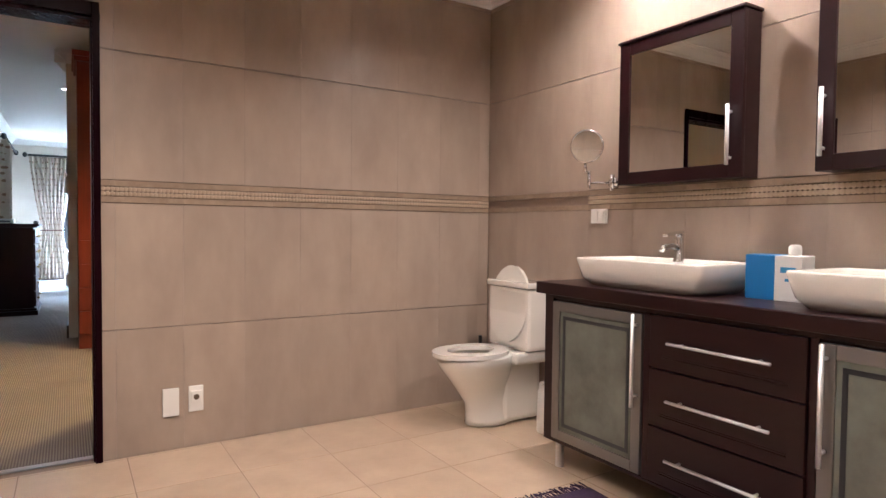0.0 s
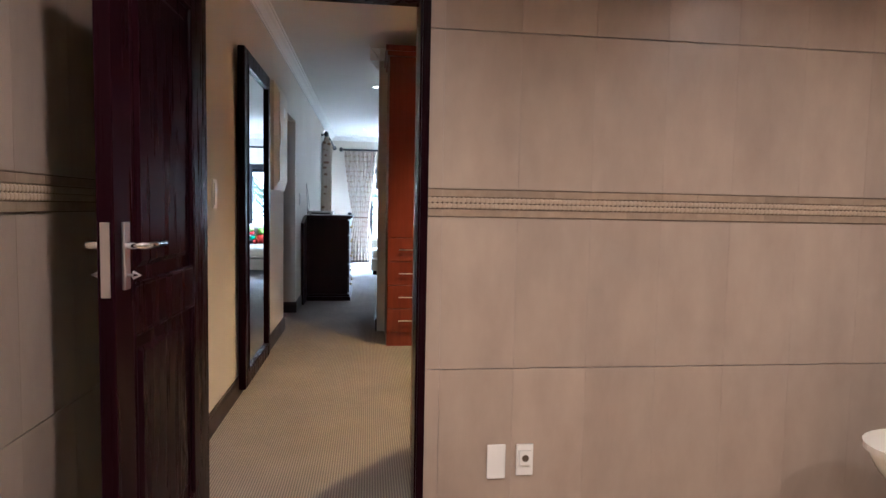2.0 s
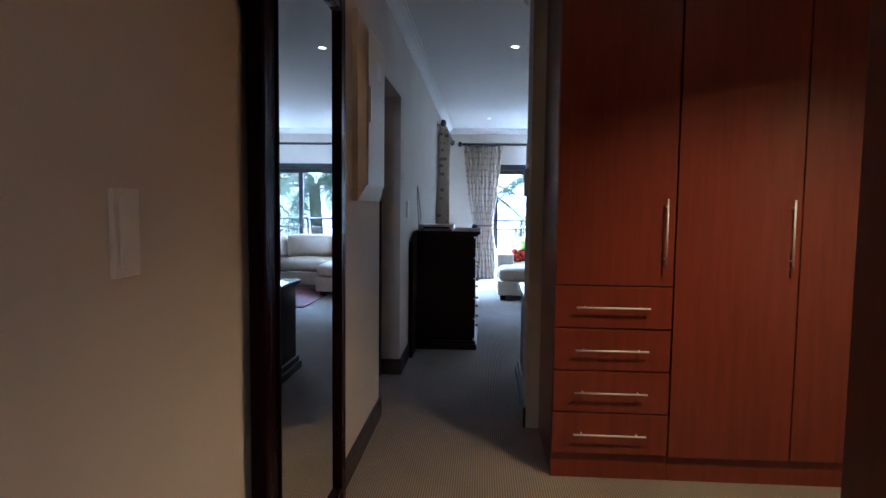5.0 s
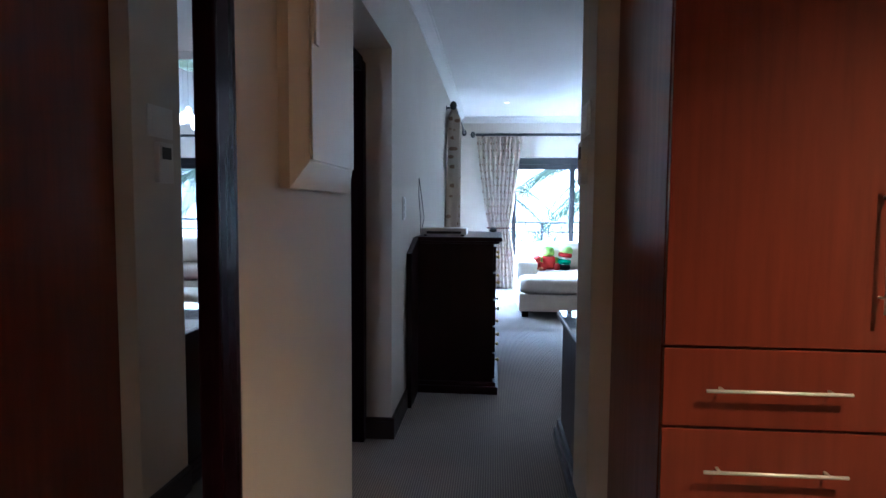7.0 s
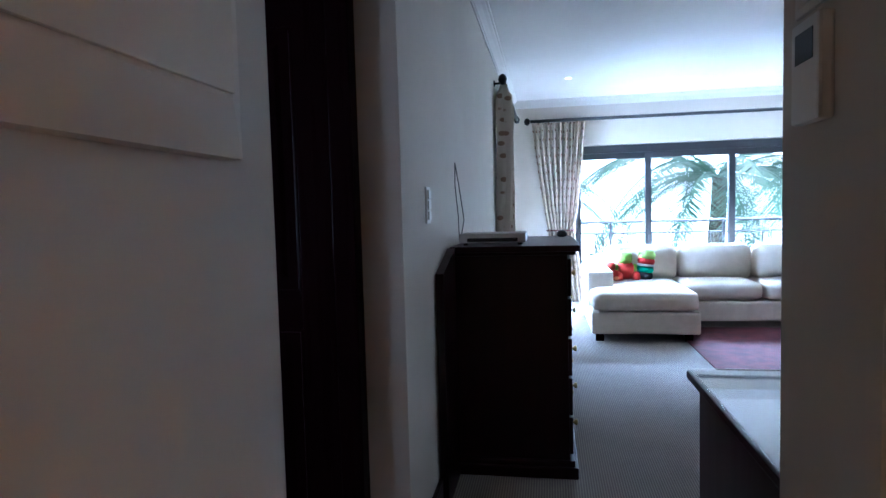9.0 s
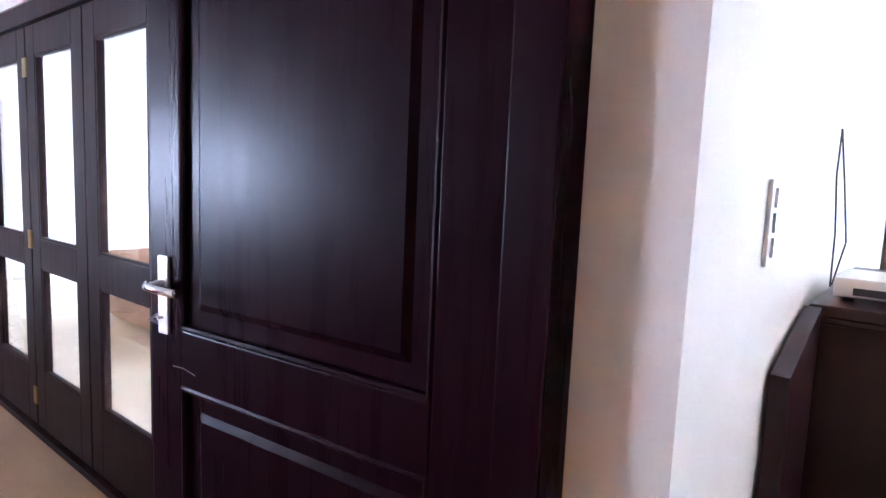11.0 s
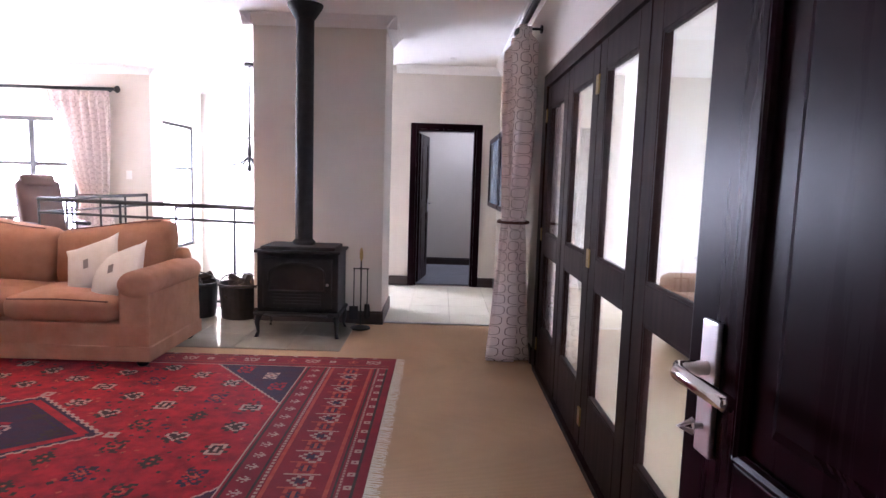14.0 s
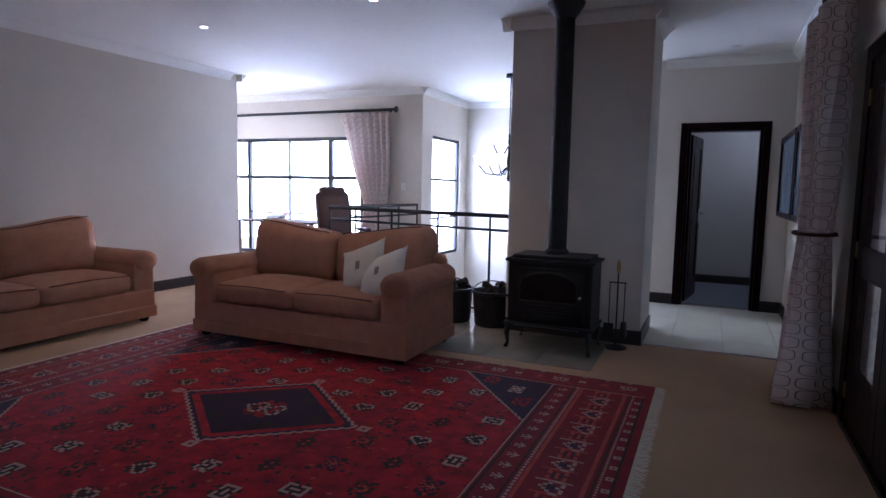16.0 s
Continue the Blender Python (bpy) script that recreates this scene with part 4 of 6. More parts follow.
palm(9.0, 26.0, 5.5, 4.0, 8)
bd = struct("backdrop", box(-25, 30, 40, 40.2, -5, 22), glow("bright_haze", (0.82, 0.95, 1.0), 6.0), "bright hazy sky beyond the garden")


# ---- curtains and rods ----
def cloth(name, c1, c2, kind):
    m = mat(name, c1, 0.9, bump=0.3, bump_scale=350)
    nt = m.node_tree
    b = nt.nodes["Principled BSDF"]
    L = nt.links.new
    at = nt.nodes.new("ShaderNodeUVMap")
    mp = nt.nodes.new("ShaderNodeMapping")
    L(at.outputs[0], mp.inputs[0])
    rp = nt.nodes.new("ShaderNodeValToRGB")
    if kind == "dots":
        v = nt.nodes.new("ShaderNodeTexVoronoi")
        v.inputs["Scale"].default_value, v.inputs["Randomness"].default_value = 9.0, 0.25
        L(mp.outputs[0], v.inputs["Vector"])
        rp.color_ramp.elements[0].position, rp.color_ramp.elements[1].position = 0.18, 0.24
        rp.color_ramp.elements[0].color, rp.color_ramp.elements[1].color = (*c2, 1), (*c1, 1)
        L(v.outputs["Distance"], rp.inputs[0])
    else:
        v = nt.nodes.new("ShaderNodeTexVoronoi")
        v.inputs["Scale"].default_value, v.inputs["Randomness"].default_value = 12.5, 0.12
        v.distance = "MINKOWSKI"
        v.inputs["Exponent"].default_value = 3.5
        L(mp.outputs[0], v.inputs["Vector"])
        e = rp.color_ramp.elements
        e[0].position, e[1].position = 0.395, 0.41
        e[0].color, e[1].color = (*c1, 1), (*c2, 1)
        n = e.new(0.425)
        n.color = (*c2, 1)
        n = e.new(0.44)
        n.color = (*c1, 1)
        L(v.outputs["Distance"], rp.inputs[0])
    L(rp.outputs[0], b.inputs["Base Color"])
    tl, ms = nt.nodes.new("ShaderNodeBsdfTranslucent"), nt.nodes.new("ShaderNodeMixShader")
    ms.inputs[0].default_value = 0.35
    L(rp.outputs[0], tl.inputs[0])
    L(b.outputs[0], ms.inputs[1])
    L(tl.outputs[0], ms.inputs[2])
    L(ms.outputs[0], nt.nodes["Material Output"].inputs[0])
    return m


M["cloth_star"] = cloth("star_dotted_cloth", (0.52, 0.44, 0.35), (0.24, 0.15, 0.10), "dots")
M["cloth_ring"] = cloth("ring_pattern_cloth", (0.90, 0.80, 0.76), (0.22, 0.12, 0.10), "rings")


def curtain(name, label, cloth_name, length, z0, z1, tie, pull, gather, at, folds=9, depth=0.07, flare=0.0):
    """A hanging, tied-back curtain along its own x axis. pull: where along x it is gathered at the tie; gather: how narrow it gets."""
    t = thing(name, label, "curtain", at)
    bm = bmesh.new()
    uv = bm.loops.layers.uv.new("UVMap")
    nu, nv = folds * 10, 46
    grid, half = [], length / 2
    for j in range(nv + 1):
        z = z1 + (z0 - z1) * j / nv
        k = abs(z - tie) / (z1 - tie if z > tie else (tie - z0))
        s = gather + (1 - gather) * (k ** 0.75 if z > tie else 0.75 * k ** 0.8)
        mid = half * (1 - k) * (pull * 2 - 1) if z > tie else half * (pull * 2 - 1) * (1 - 0.12 * k)
        row = []
        for i in range(nu + 1):
            u = i / nu
            ph = u * folds * 2 * math.pi
            x = half + (u - 0.5) * length * s + mid
            d = depth * (0.55 + 0.45 * s) * (1 + (flare * k if z < tie else 0)) * math.sin(ph + 0.35 * math.sin(z * 3 + u * 7)) * (0.45 if z > z1 - 0.08 else 1) + 0.02 * math.sin(u * 5 + z * 2)
            row.append((bm.verts.new((x, d, z)), u, z))
        grid.append(row)
    for a, b in zip(grid, grid[1:]):
        for i in range(nu):
            f = bm.faces.new((a[i][0], b[i][0], b[i + 1][0], a[i + 1][0]))
            f.smooth = True
            for lp, (q, u, z) in zip(f.loops, (a[i], b[i], b[i + 1], a[i + 1])):
                lp[uv].uv = (u * folds * math.hypot(length / folds, 3.2 * depth), z)
    drape = part("drape", bm, cloth_name, t)
    sol = drape.modifiers.new("solidify", "SOLIDIFY")
    sol.thickness = 0.004
    c = half + half * (pull * 2 - 1)
    g = length * gather / 2
    part("tieback", moved(join(*[tube([(c + g * 1.15 * math.cos(2 * math.pi * k / 16), (depth + 0.02) * math.sin(2 * math.pi * k / 16), tie), (c + g * 1.15 * math.cos(2 * math.pi * (k + 1) / 16), (depth + 0.02) * math.sin(2 * math.pi * (k + 1) / 16), tie)], 0.012, 6) for k in range(16)]), pose(0, 0, 0)), "piping", t, "dark cord tieback")
    return t


def rod(label, a, b, wall_dir, r=0.022):
    a, b, w = Vector(a), Vector(b), Vector(wall_dir)
    t = thing("curtain_rod", label, "curtain rod")
    part("pole", tube([a, b], r, 14), "black", t, smooth=True)
    d = (b - a).normalized()
    for p, s in ((a, -1), (b, 1)):
        part("finial", moved(lathe([(0.008, -0.05), (0.03, -0.035), (0.042, 0), (0.03, 0.035), (0.008, 0.05)], 16), Matrix.Translation(p + d * s * 0.045)), "black", t, smooth=True)
        q = p - d * s * 0.12
        part("bracket", tube([q, q + w], 0.010, 8), "black", t)
        part("bracket_rose", tube([q + w * 0.9, q + w], 0.03, 14), "black", t)


rod("black curtain rod with ball finials over the sliding doors", (-0.40, 14.36, 2.49), (4.7, 14.36, 2.49), (0, 0.1, 0))
curtain("curtain", "grey-beige star-dotted curtain tied back by the sliding doors", "cloth_star", 0.72, 0.02, 2.46, 1.0, 0.52, 0.46, pose(-0.38, 14.33, 0), 9, 0.06)
curtain("curtain", "grey-beige star-dotted curtain tied back at the far side of the doors", "cloth_star", 0.60, 0.02, 2.46, 1.0, 0.6, 0.50, pose(4.1, 14.34, 0), 9, 0.05)
rod("black curtain rod with ball finials along the side wall", (-0.575, 11.66, 2.50), (-0.575, 14.15, 2.50), (-0.095, 0, 0))
curtain("curtain", "cream star-dotted curtain hanging at the side window", "cloth_star", 0.75, 0.02, 2.47, 1.0, 0.35, 0.7, pose(-0.585, 11.62, 0, 0, 0, 90), 8, 0.075)
SW = struct("window_2", boxes([(-0.86, -0.78, 11.9, 11.97, 0, 2.1), (-0.86, -0.78, 13.83, 13.9, 0, 2.1), (-0.86, -0.78, 11.97, 13.83, 2.03, 2.1), (-0.86, -0.78, 11.97, 13.83, 0, 0.07), (-0.86, -0.78, 12.87, 12.94, 0.07, 2.03)], 0.003), "black", "dark framed side window")
part("pane", boxes([(-0.83, -0.82, 11.97, 12.87, 0.07, 2.03), (-0.83, -0.82, 12.94, 13.83, 0.07, 2.03)]), "glass", SW, "clear glass panes")

# ceiling pendant seen only in the mirror
PL = thing("crystal_pendant", "square chrome ceiling light with glowing glass drops", "pendant light", pose(1.75, 10.4, 0))
part("ceiling_plate", box(-0.25, 0.25, -0.25, 0.25, 2.70, 2.78, 0.004), "chrome", PL)
drops = glow("lit_crystal", (1.0, 0.93, 0.8), 6.0)
for i in range(4):
    for j in range(4):
        x, y = -0.15 + 0.1 * i, -0.15 + 0.1 * j
        part("wire", tube([(x, y, 2.22 + 0.03 * ((i + j) % 3)), (x, y, 2.70)], 0.002, 4), "chrome", PL)
        part("glass_drop", lathe([(0.006, 0), (0.026, 0.02), (0.026, 0.10), (0.01, 0.12)], 10, (x, y, 2.10 + 0.03 * ((i + j) % 3))), drops, PL, smooth=True)

struct("backdrop", box(-14.2, -14.0, -14, 6, -3, 9), glow("white_sky", (0.92, 0.97, 1.0), 9.0), "bright white sky outside the big window")

red_led = glow("red_led", (0.8, 0.05, 0.04), 0.9)


def digits(y, z):
    """Two seven-segment figures, 18 mm high."""
    rows = []
    for q in (0.0, 0.022):
        for a, b, c, d in ((0.002, 0.010, 0, 0.0018), (0.002, 0.010, 0.008, 0.0098), (0.002, 0.010, 0.016, 0.018), (0, 0.002, 0.009, 0.017), (0.010, 0.012, 0.001, 0.008)):
            rows.append((-0.0120, -0.0112, y + q + a, y + q + b, z + c, z + d))
    return boxes(rows)


UC = thing("underfloor_controller", "small grey twin controller with red digits on the wardrobe side", "thermostat", pose(0.404, 3.465, 1.402))
for y in (0.0, 0.122):
    c = part("case", box(-0.010, 0.0, y, y + 0.112, 0, 0.092, 0.003), "dull", UC)
    part("display", box(-0.0112, -0.010, y + 0.010, y + 0.102, 0.010, 0.082), "black", c, "dark display window")
    for k in range(2):
        part("lit_digit_bar", digits(y + 0.03, 0.020 + 0.030 * k), red_led, c, "glowing red digit bar")


# ---- doorway to the lounge ----
fr2 = struct("lounge_door_frame", boxes([(-0.893, -0.815, 7.885, 7.96, 0, 2.13), (-0.995, -0.90, 6.99, 7.06, 0, 2.13), (-0.995, -0.90, 7.06, 7.885, 2.06, 2.13), (-0.90, -0.815, 6.99, 7.05, 0, 2.145), (-0.893, -0.815, 7.05, 7.885, 2.07, 2.145), (-1.0, -0.97, 7.962, 8.04, 0, 2.21), (-1.0, -0.97, 7.06, 7.885, 2.10, 2.21)], 0.004), "dark", "dark mahogany door frame set in the corridor opening")
door_2 = thing("door_2", "dark mahogany two-panel door standing open into the lounge", "door", pose(-0.905, 7.932, 0.008, 0, 0, 185.3))
leaf2 = panelled("leaf", door_2, 0.885, 2.04, 0.04, "dark")
lever(leaf2, 0.825, 0, 1.12, 1, -1, 0.04)
lever(leaf2, 0.825, 0, 1.12, -1, -1, 0.04)
part("scratch", tube([(0.72, 0.0203, 0.935), (0.76, 0.0203, 0.942), (0.80, 0.0203, 0.940)], 0.0009, 4), "steel", leaf2, "pale scratch in the varnish")
for z in (0.25, 1.78):
    part("hinge", tube([(-0.006, 0.0, z - 0.045), (-0.006, 0.0, z + 0.045)], 0.007, 10), "brass", leaf2, "brass butt hinge")

# ---- folding glass doors ----
FD = struct("folding_door_frame", boxes([(-5.42, -5.29, 8.215, 8.32, 0, 2.12), (-1.83, -1.71, 8.215, 8.32, 0, 2.12), (-5.29, -1.83, 8.215, 8.32, 2.03, 2.12), (-5.29, -1.83, 8.20, 8.34, 0.0, 0.035)], 0.003), "folding_wood", "dark timber frame of the folding doors")
struct("reveal_strip", boxes([(-5.47, -1.66, 8.205, 8.222, 2.12, 2.17)], 0.003), "wall")
for k in range(5):
    a = -5.28 + 0.69 * k
    b = a + 0.68
    f = part("folding_door", boxes([(a, a + 0.115, 8.225, 8.265, 0.04, 2.02), (b - 0.115, b, 8.225, 8.265, 0.04, 2.02), (a + 0.115, b - 0.115, 8.225, 8.265, 0.04, 0.34), (a + 0.115, b - 0.115, 8.225, 8.265, 0.87, 1.01), (a + 0.115, b - 0.115, 8.225, 8.265, 1.88, 2.02)], 0.004), "folding_wood", FD, "dark stained timber folding door leaf")
    for z0, z1 in ((0.34, 0.87), (1.01, 1.88)):
        part("pane", box(a + 0.115, b - 0.115, 8.243, 8.248, z0, z1), "glass", f, "clear glass pane")
        part("glazing_bead", boxes([(a + 0.115, a + 0.127, 8.228, 8.243, z0, z1), (b - 0.127, b - 0.115, 8.228, 8.243, z0, z1), (a + 0.127, b - 0.127, 8.228, 8.243, z0, z0 + 0.012), (a + 0.127, b - 0.127, 8.228, 8.243, z1 - 0.012, z1)], 0.002), "folding_wood", f)
    for z in (0.20, 1.0, 1.83):
        part("hinge", box((b if k % 2 else a) - 0.018, (b if k % 2 else a) + 0.018, 8.216, 8.2245, z - 0.045, z + 0.045, 0.002), "brass", f, "brass butterfly hinge")
rod("black curtain rod with ball finials over the folding doors", (-5.74, 8.06, 2.50), (-1.5, 8.06, 2.50), (0, 0.155, 0))
curtain("curtain", "off-white curtain with dark ring pattern tied back at the folding doors", "cloth_ring", 0.50, 0.015, 2.47, 1.06, 0.45, 0.55, pose(-5.86, 8.06, 0), 5, 0.095, 0.9)
curtain("curtain", "off-white curtain with dark ring pattern bunched behind the open door", "cloth_ring", 0.72, 0.015, 2.47, 1.02, 0.5, 0.30, pose(-2.20, 8.05, 0), 6, 0.09, 1.0)
for x0, x1, nm in ((-7.08, -6.05, 0), (-8.35, -7.15, 1)):
    p = thing("wall_picture", "dark framed picture with blue-grey print on the hall wall", "picture", pose(x0, 8.07, 1.08))
    w = x1 - x0
    part("frame", boxes([(0, 0.05, 0, 0.149, 0, 0.78), (w - 0.05, w, 0, 0.149, 0, 0.78), (0.05, w - 0.05, 0, 0.149, 0, 0.05), (0.05, w - 0.05, 0, 0.149, 0.73, 0.78)], 0.004), "dark", p)
    part("print", box(0.05, w - 0.05, 0.012, 0.045, 0.05, 0.73), mat("grey_blue_print_%d" % nm, (0.06, 0.09, 0.12), 0.15, colour2=(0.22, 0.25, 0.27), scale=4), p, "blue-grey landscape print")

# ---- hall door ----
hf = struct("hall_door_frame", boxes([(-8.72, -8.695, 7.095, 7.17, 0, 2.08), (-8.72, -8.695, 7.93, 8.005, 0, 2.08), (-8.72, -8.695, 7.17, 7.93, 2.005, 2.08), (-8.90, -8.72, 7.17, 7.20, 0, 2.02), (-8.90, -8.72, 7.90, 7.93, 0, 2.02), (-8.90, -8.72, 7.20, 7.90, 1.985, 2.02)], 0.003), "dark", "dark timber frame round the hall doorway")
door_3 = thing("door_3", "dark panelled door standing open in the room past the hall", "door", pose(-8.90, 7.205, 0.016, 0, 0, 172))
leaf3 = panelled("leaf", door_3, 0.70, 1.95, 0.04, "dark")
lever(leaf3, 0.64, 0, 1.03, -1, -1, 0.04)

# ---- stove and hearth ----
SV = thing("wood_stove", "black cast iron wood-burning stove with a flue pipe", "stove", pose(-6.40, 5.96, 0))
part("stove_body", box(0.03, 0.43, 0.02, 0.70, 0.22, 0.72, 0.012), "stove", SV)
part("top_plate", boxes([(0.0, 0.47, 0.0, 0.72, 0.72, 0.745), (0.03, 0.44, 0.05, 0.67, 0.745, 0.775)], 0.010), "stove", SV)
part("base_plate", box(0.0, 0.48, 0.0, 0.72, 0.195, 0.222, 0.008), "stove", SV)
part("ash_lip", box(0.43, 0.53, 0.10, 0.62, 0.20, 0.215, 0.006), "stove", SV)
dr = part("fire_door", boxes([(0.43, 0.455, 0.07, 0.65, 0.26, 0.68)], 0.010), "stove", SV)
arch = bmesh.new()
pts = [(0.14, 0.42), (0.58, 0.42)] + [(0.36 + 0.22 * math.cos(radians(a)), 0.54 + 0.09 * math.sin(radians(a))) for a in range(0, 181, 15)]
f1 = [arch.verts.new((0.458, y, z)) for y, z in pts]
f2 = [arch.verts.new((0.464, y, z)) for y, z in pts]
arch.faces.new(f1)
arch.faces.new(f2[::-1])
for k in range(len(pts)):
    arch.faces.new((f1[k], f1[(k + 1) % len(pts)], f2[(k + 1) % len(pts)], f2[k]))
bmesh.ops.recalc_face_normals(arch, faces=arch.faces)
part("door_glass", arch, mat("stove_glass", (0.012, 0.012, 0.014), 0.08, colour2=(0.03, 0.028, 0.026), scale=6), dr, "dark arched fire window")
arc = [(0.462, 0.36 + 0.235 * math.cos(radians(a)), 0.54 + 0.105 * math.sin(radians(a))) for a in range(0, 181, 12)]
part("arch_moulding", tube([(0.462, 0.595, 0.405)] + arc + [(0.462, 0.125, 0.405), (0.462, 0.595, 0.405)], 0.009, 6), "stove", dr)
for k in range(4):
    part("vent_bar", box(0.455, 0.466, 0.16, 0.56, 0.29 + 0.026 * k, 0.302 + 0.026 * k, 0.003), "stove", dr)
part("door_knob", tube([(0.46, 0.62, 0.47), (0.50, 0.62, 0.47)], [0.006, 0.013], 10), "steel", dr)
for x, y, sx, sy in ((0.05, 0.04, -1, -1), (0.05, 0.68, -1, 1), (0.43, 0.04, 1, -1), (0.43, 0.68, 1, 1)):
    part("leg", tube([(x, y, 0.20), (x + 0.02 * sx, y + 0.015 * sy, 0.13), (x + 0.008 * sx, y + 0.008 * sy, 0.05), (x + 0.03 * sx, y + 0.02 * sy, 0.0)], [0.028, 0.022, 0.013, 0.019], 10), "stove", SV, smooth=True)
part("flue_pipe", lathe([(0.08, 0.775), (0.078, 0.80), (0.075, 0.80), (0.075, 2.66), (0.08, 2.66), (0.14, 2.75), (0.15, 2.778), (0.02, 2.778)], 26, (0.20, 0.36, 0)), "stove", SV, smooth=False)
part("pipe_collar", lathe([(0.098, 0.775), (0.098, 0.80), (0.076, 0.82), (0.076, 0.775)], 26, (0.20, 0.36, 0)), "stove", SV)

FT = thing("fire_tools", "black iron fireside tool set hanging on its stand", "fireplace tools", pose(-6.36, 6.80, 0))
part("base", lathe([(0.09, 0), (0.09, 0.012), (0.03, 0.03), (0.01, 0.035)], 20), "stove", FT)
part("stand", tube([(0, 0, 0.02), (0, 0, 0.66)], 0.007, 8), "stove", FT)
part("grip", lathe([(0.006, 0.62), (0.017, 0.65), (0.017, 0.70), (0.006, 0.74)], 12), "brass", FT, "brass grip")
part("cross_bar", tube([(0, -0.07, 0.55), (0, 0.07, 0.55)], 0.006, 8), "stove", FT)
part("shovel", join(tube([(0.02, -0.06, 0.55), (0.02, -0.06, 0.20)], 0.005, 8), box(0.012, 0.028, -0.10, -0.02, 0.09, 0.21, 0.004)), "stove", FT)
part("brush", join(tube([(0.02, 0.06, 0.55), (0.02, 0.06, 0.22)], 0.005, 8), lathe([(0.02, 0.10), (0.032, 0.12), (0.022, 0.23)], 12, (0.02, 0.06, 0))), "stove", FT)


def log_basket(y, r, seed):
    t = thing("log_basket", "black bucket filled with split firewood beside the stove", "log basket", pose(-6.66, y, 0.009))
    part("bucket", lathe([(r * 0.86, 0), (r * 0.9, 0.02), (r, 0.30), (r + 0.012, 0.31), (r + 0.012, 0.33), (r - 0.01, 0.33), (r - 0.03, 0.06), (0.01, 0.05)], 26), "stove", t)
    rnd = random.Random(seed)
    for k in range(9):
        a, q = rnd.uniform(0, 6.28), rnd.uniform(0, r * 0.55)
        p = Vector((q * math.cos(a), q * math.sin(a), 0.27 + rnd.uniform(0, 0.08)))
        d = Vector((rnd.uniform(-1, 1), rnd.uniform(-1, 1), rnd.uniform(0.1, 0.5))).normalized() * rnd.uniform(0.09, 0.14)
        part("log", tube([p - d, p + d], rnd.uniform(0.025, 0.04), 7), "dark_log", t, "split dark firewood log")
    part("bail_handle", tube([(0, r * math.cos(radians(a)), 0.32 + 0.10 * math.sin(radians(a))) for a in range(0, 181, 15)], 0.006, 6), "black", t)


M["dark_log"] = mat("dark_log", (0.035, 0.024, 0.017), 0.95, colour2=(0.015, 0.011, 0.009), scale=20, bump=0.8, bump_scale=50)
M["log_bark"] = mat("log_bark", (0.10, 0.065, 0.04), 0.95, colour2=(0.05, 0.035, 0.025), scale=20, bump=0.8, bump_scale=50)
log_basket(5.62, 0.20, 1)
log_basket(5.19, 0.20, 2)


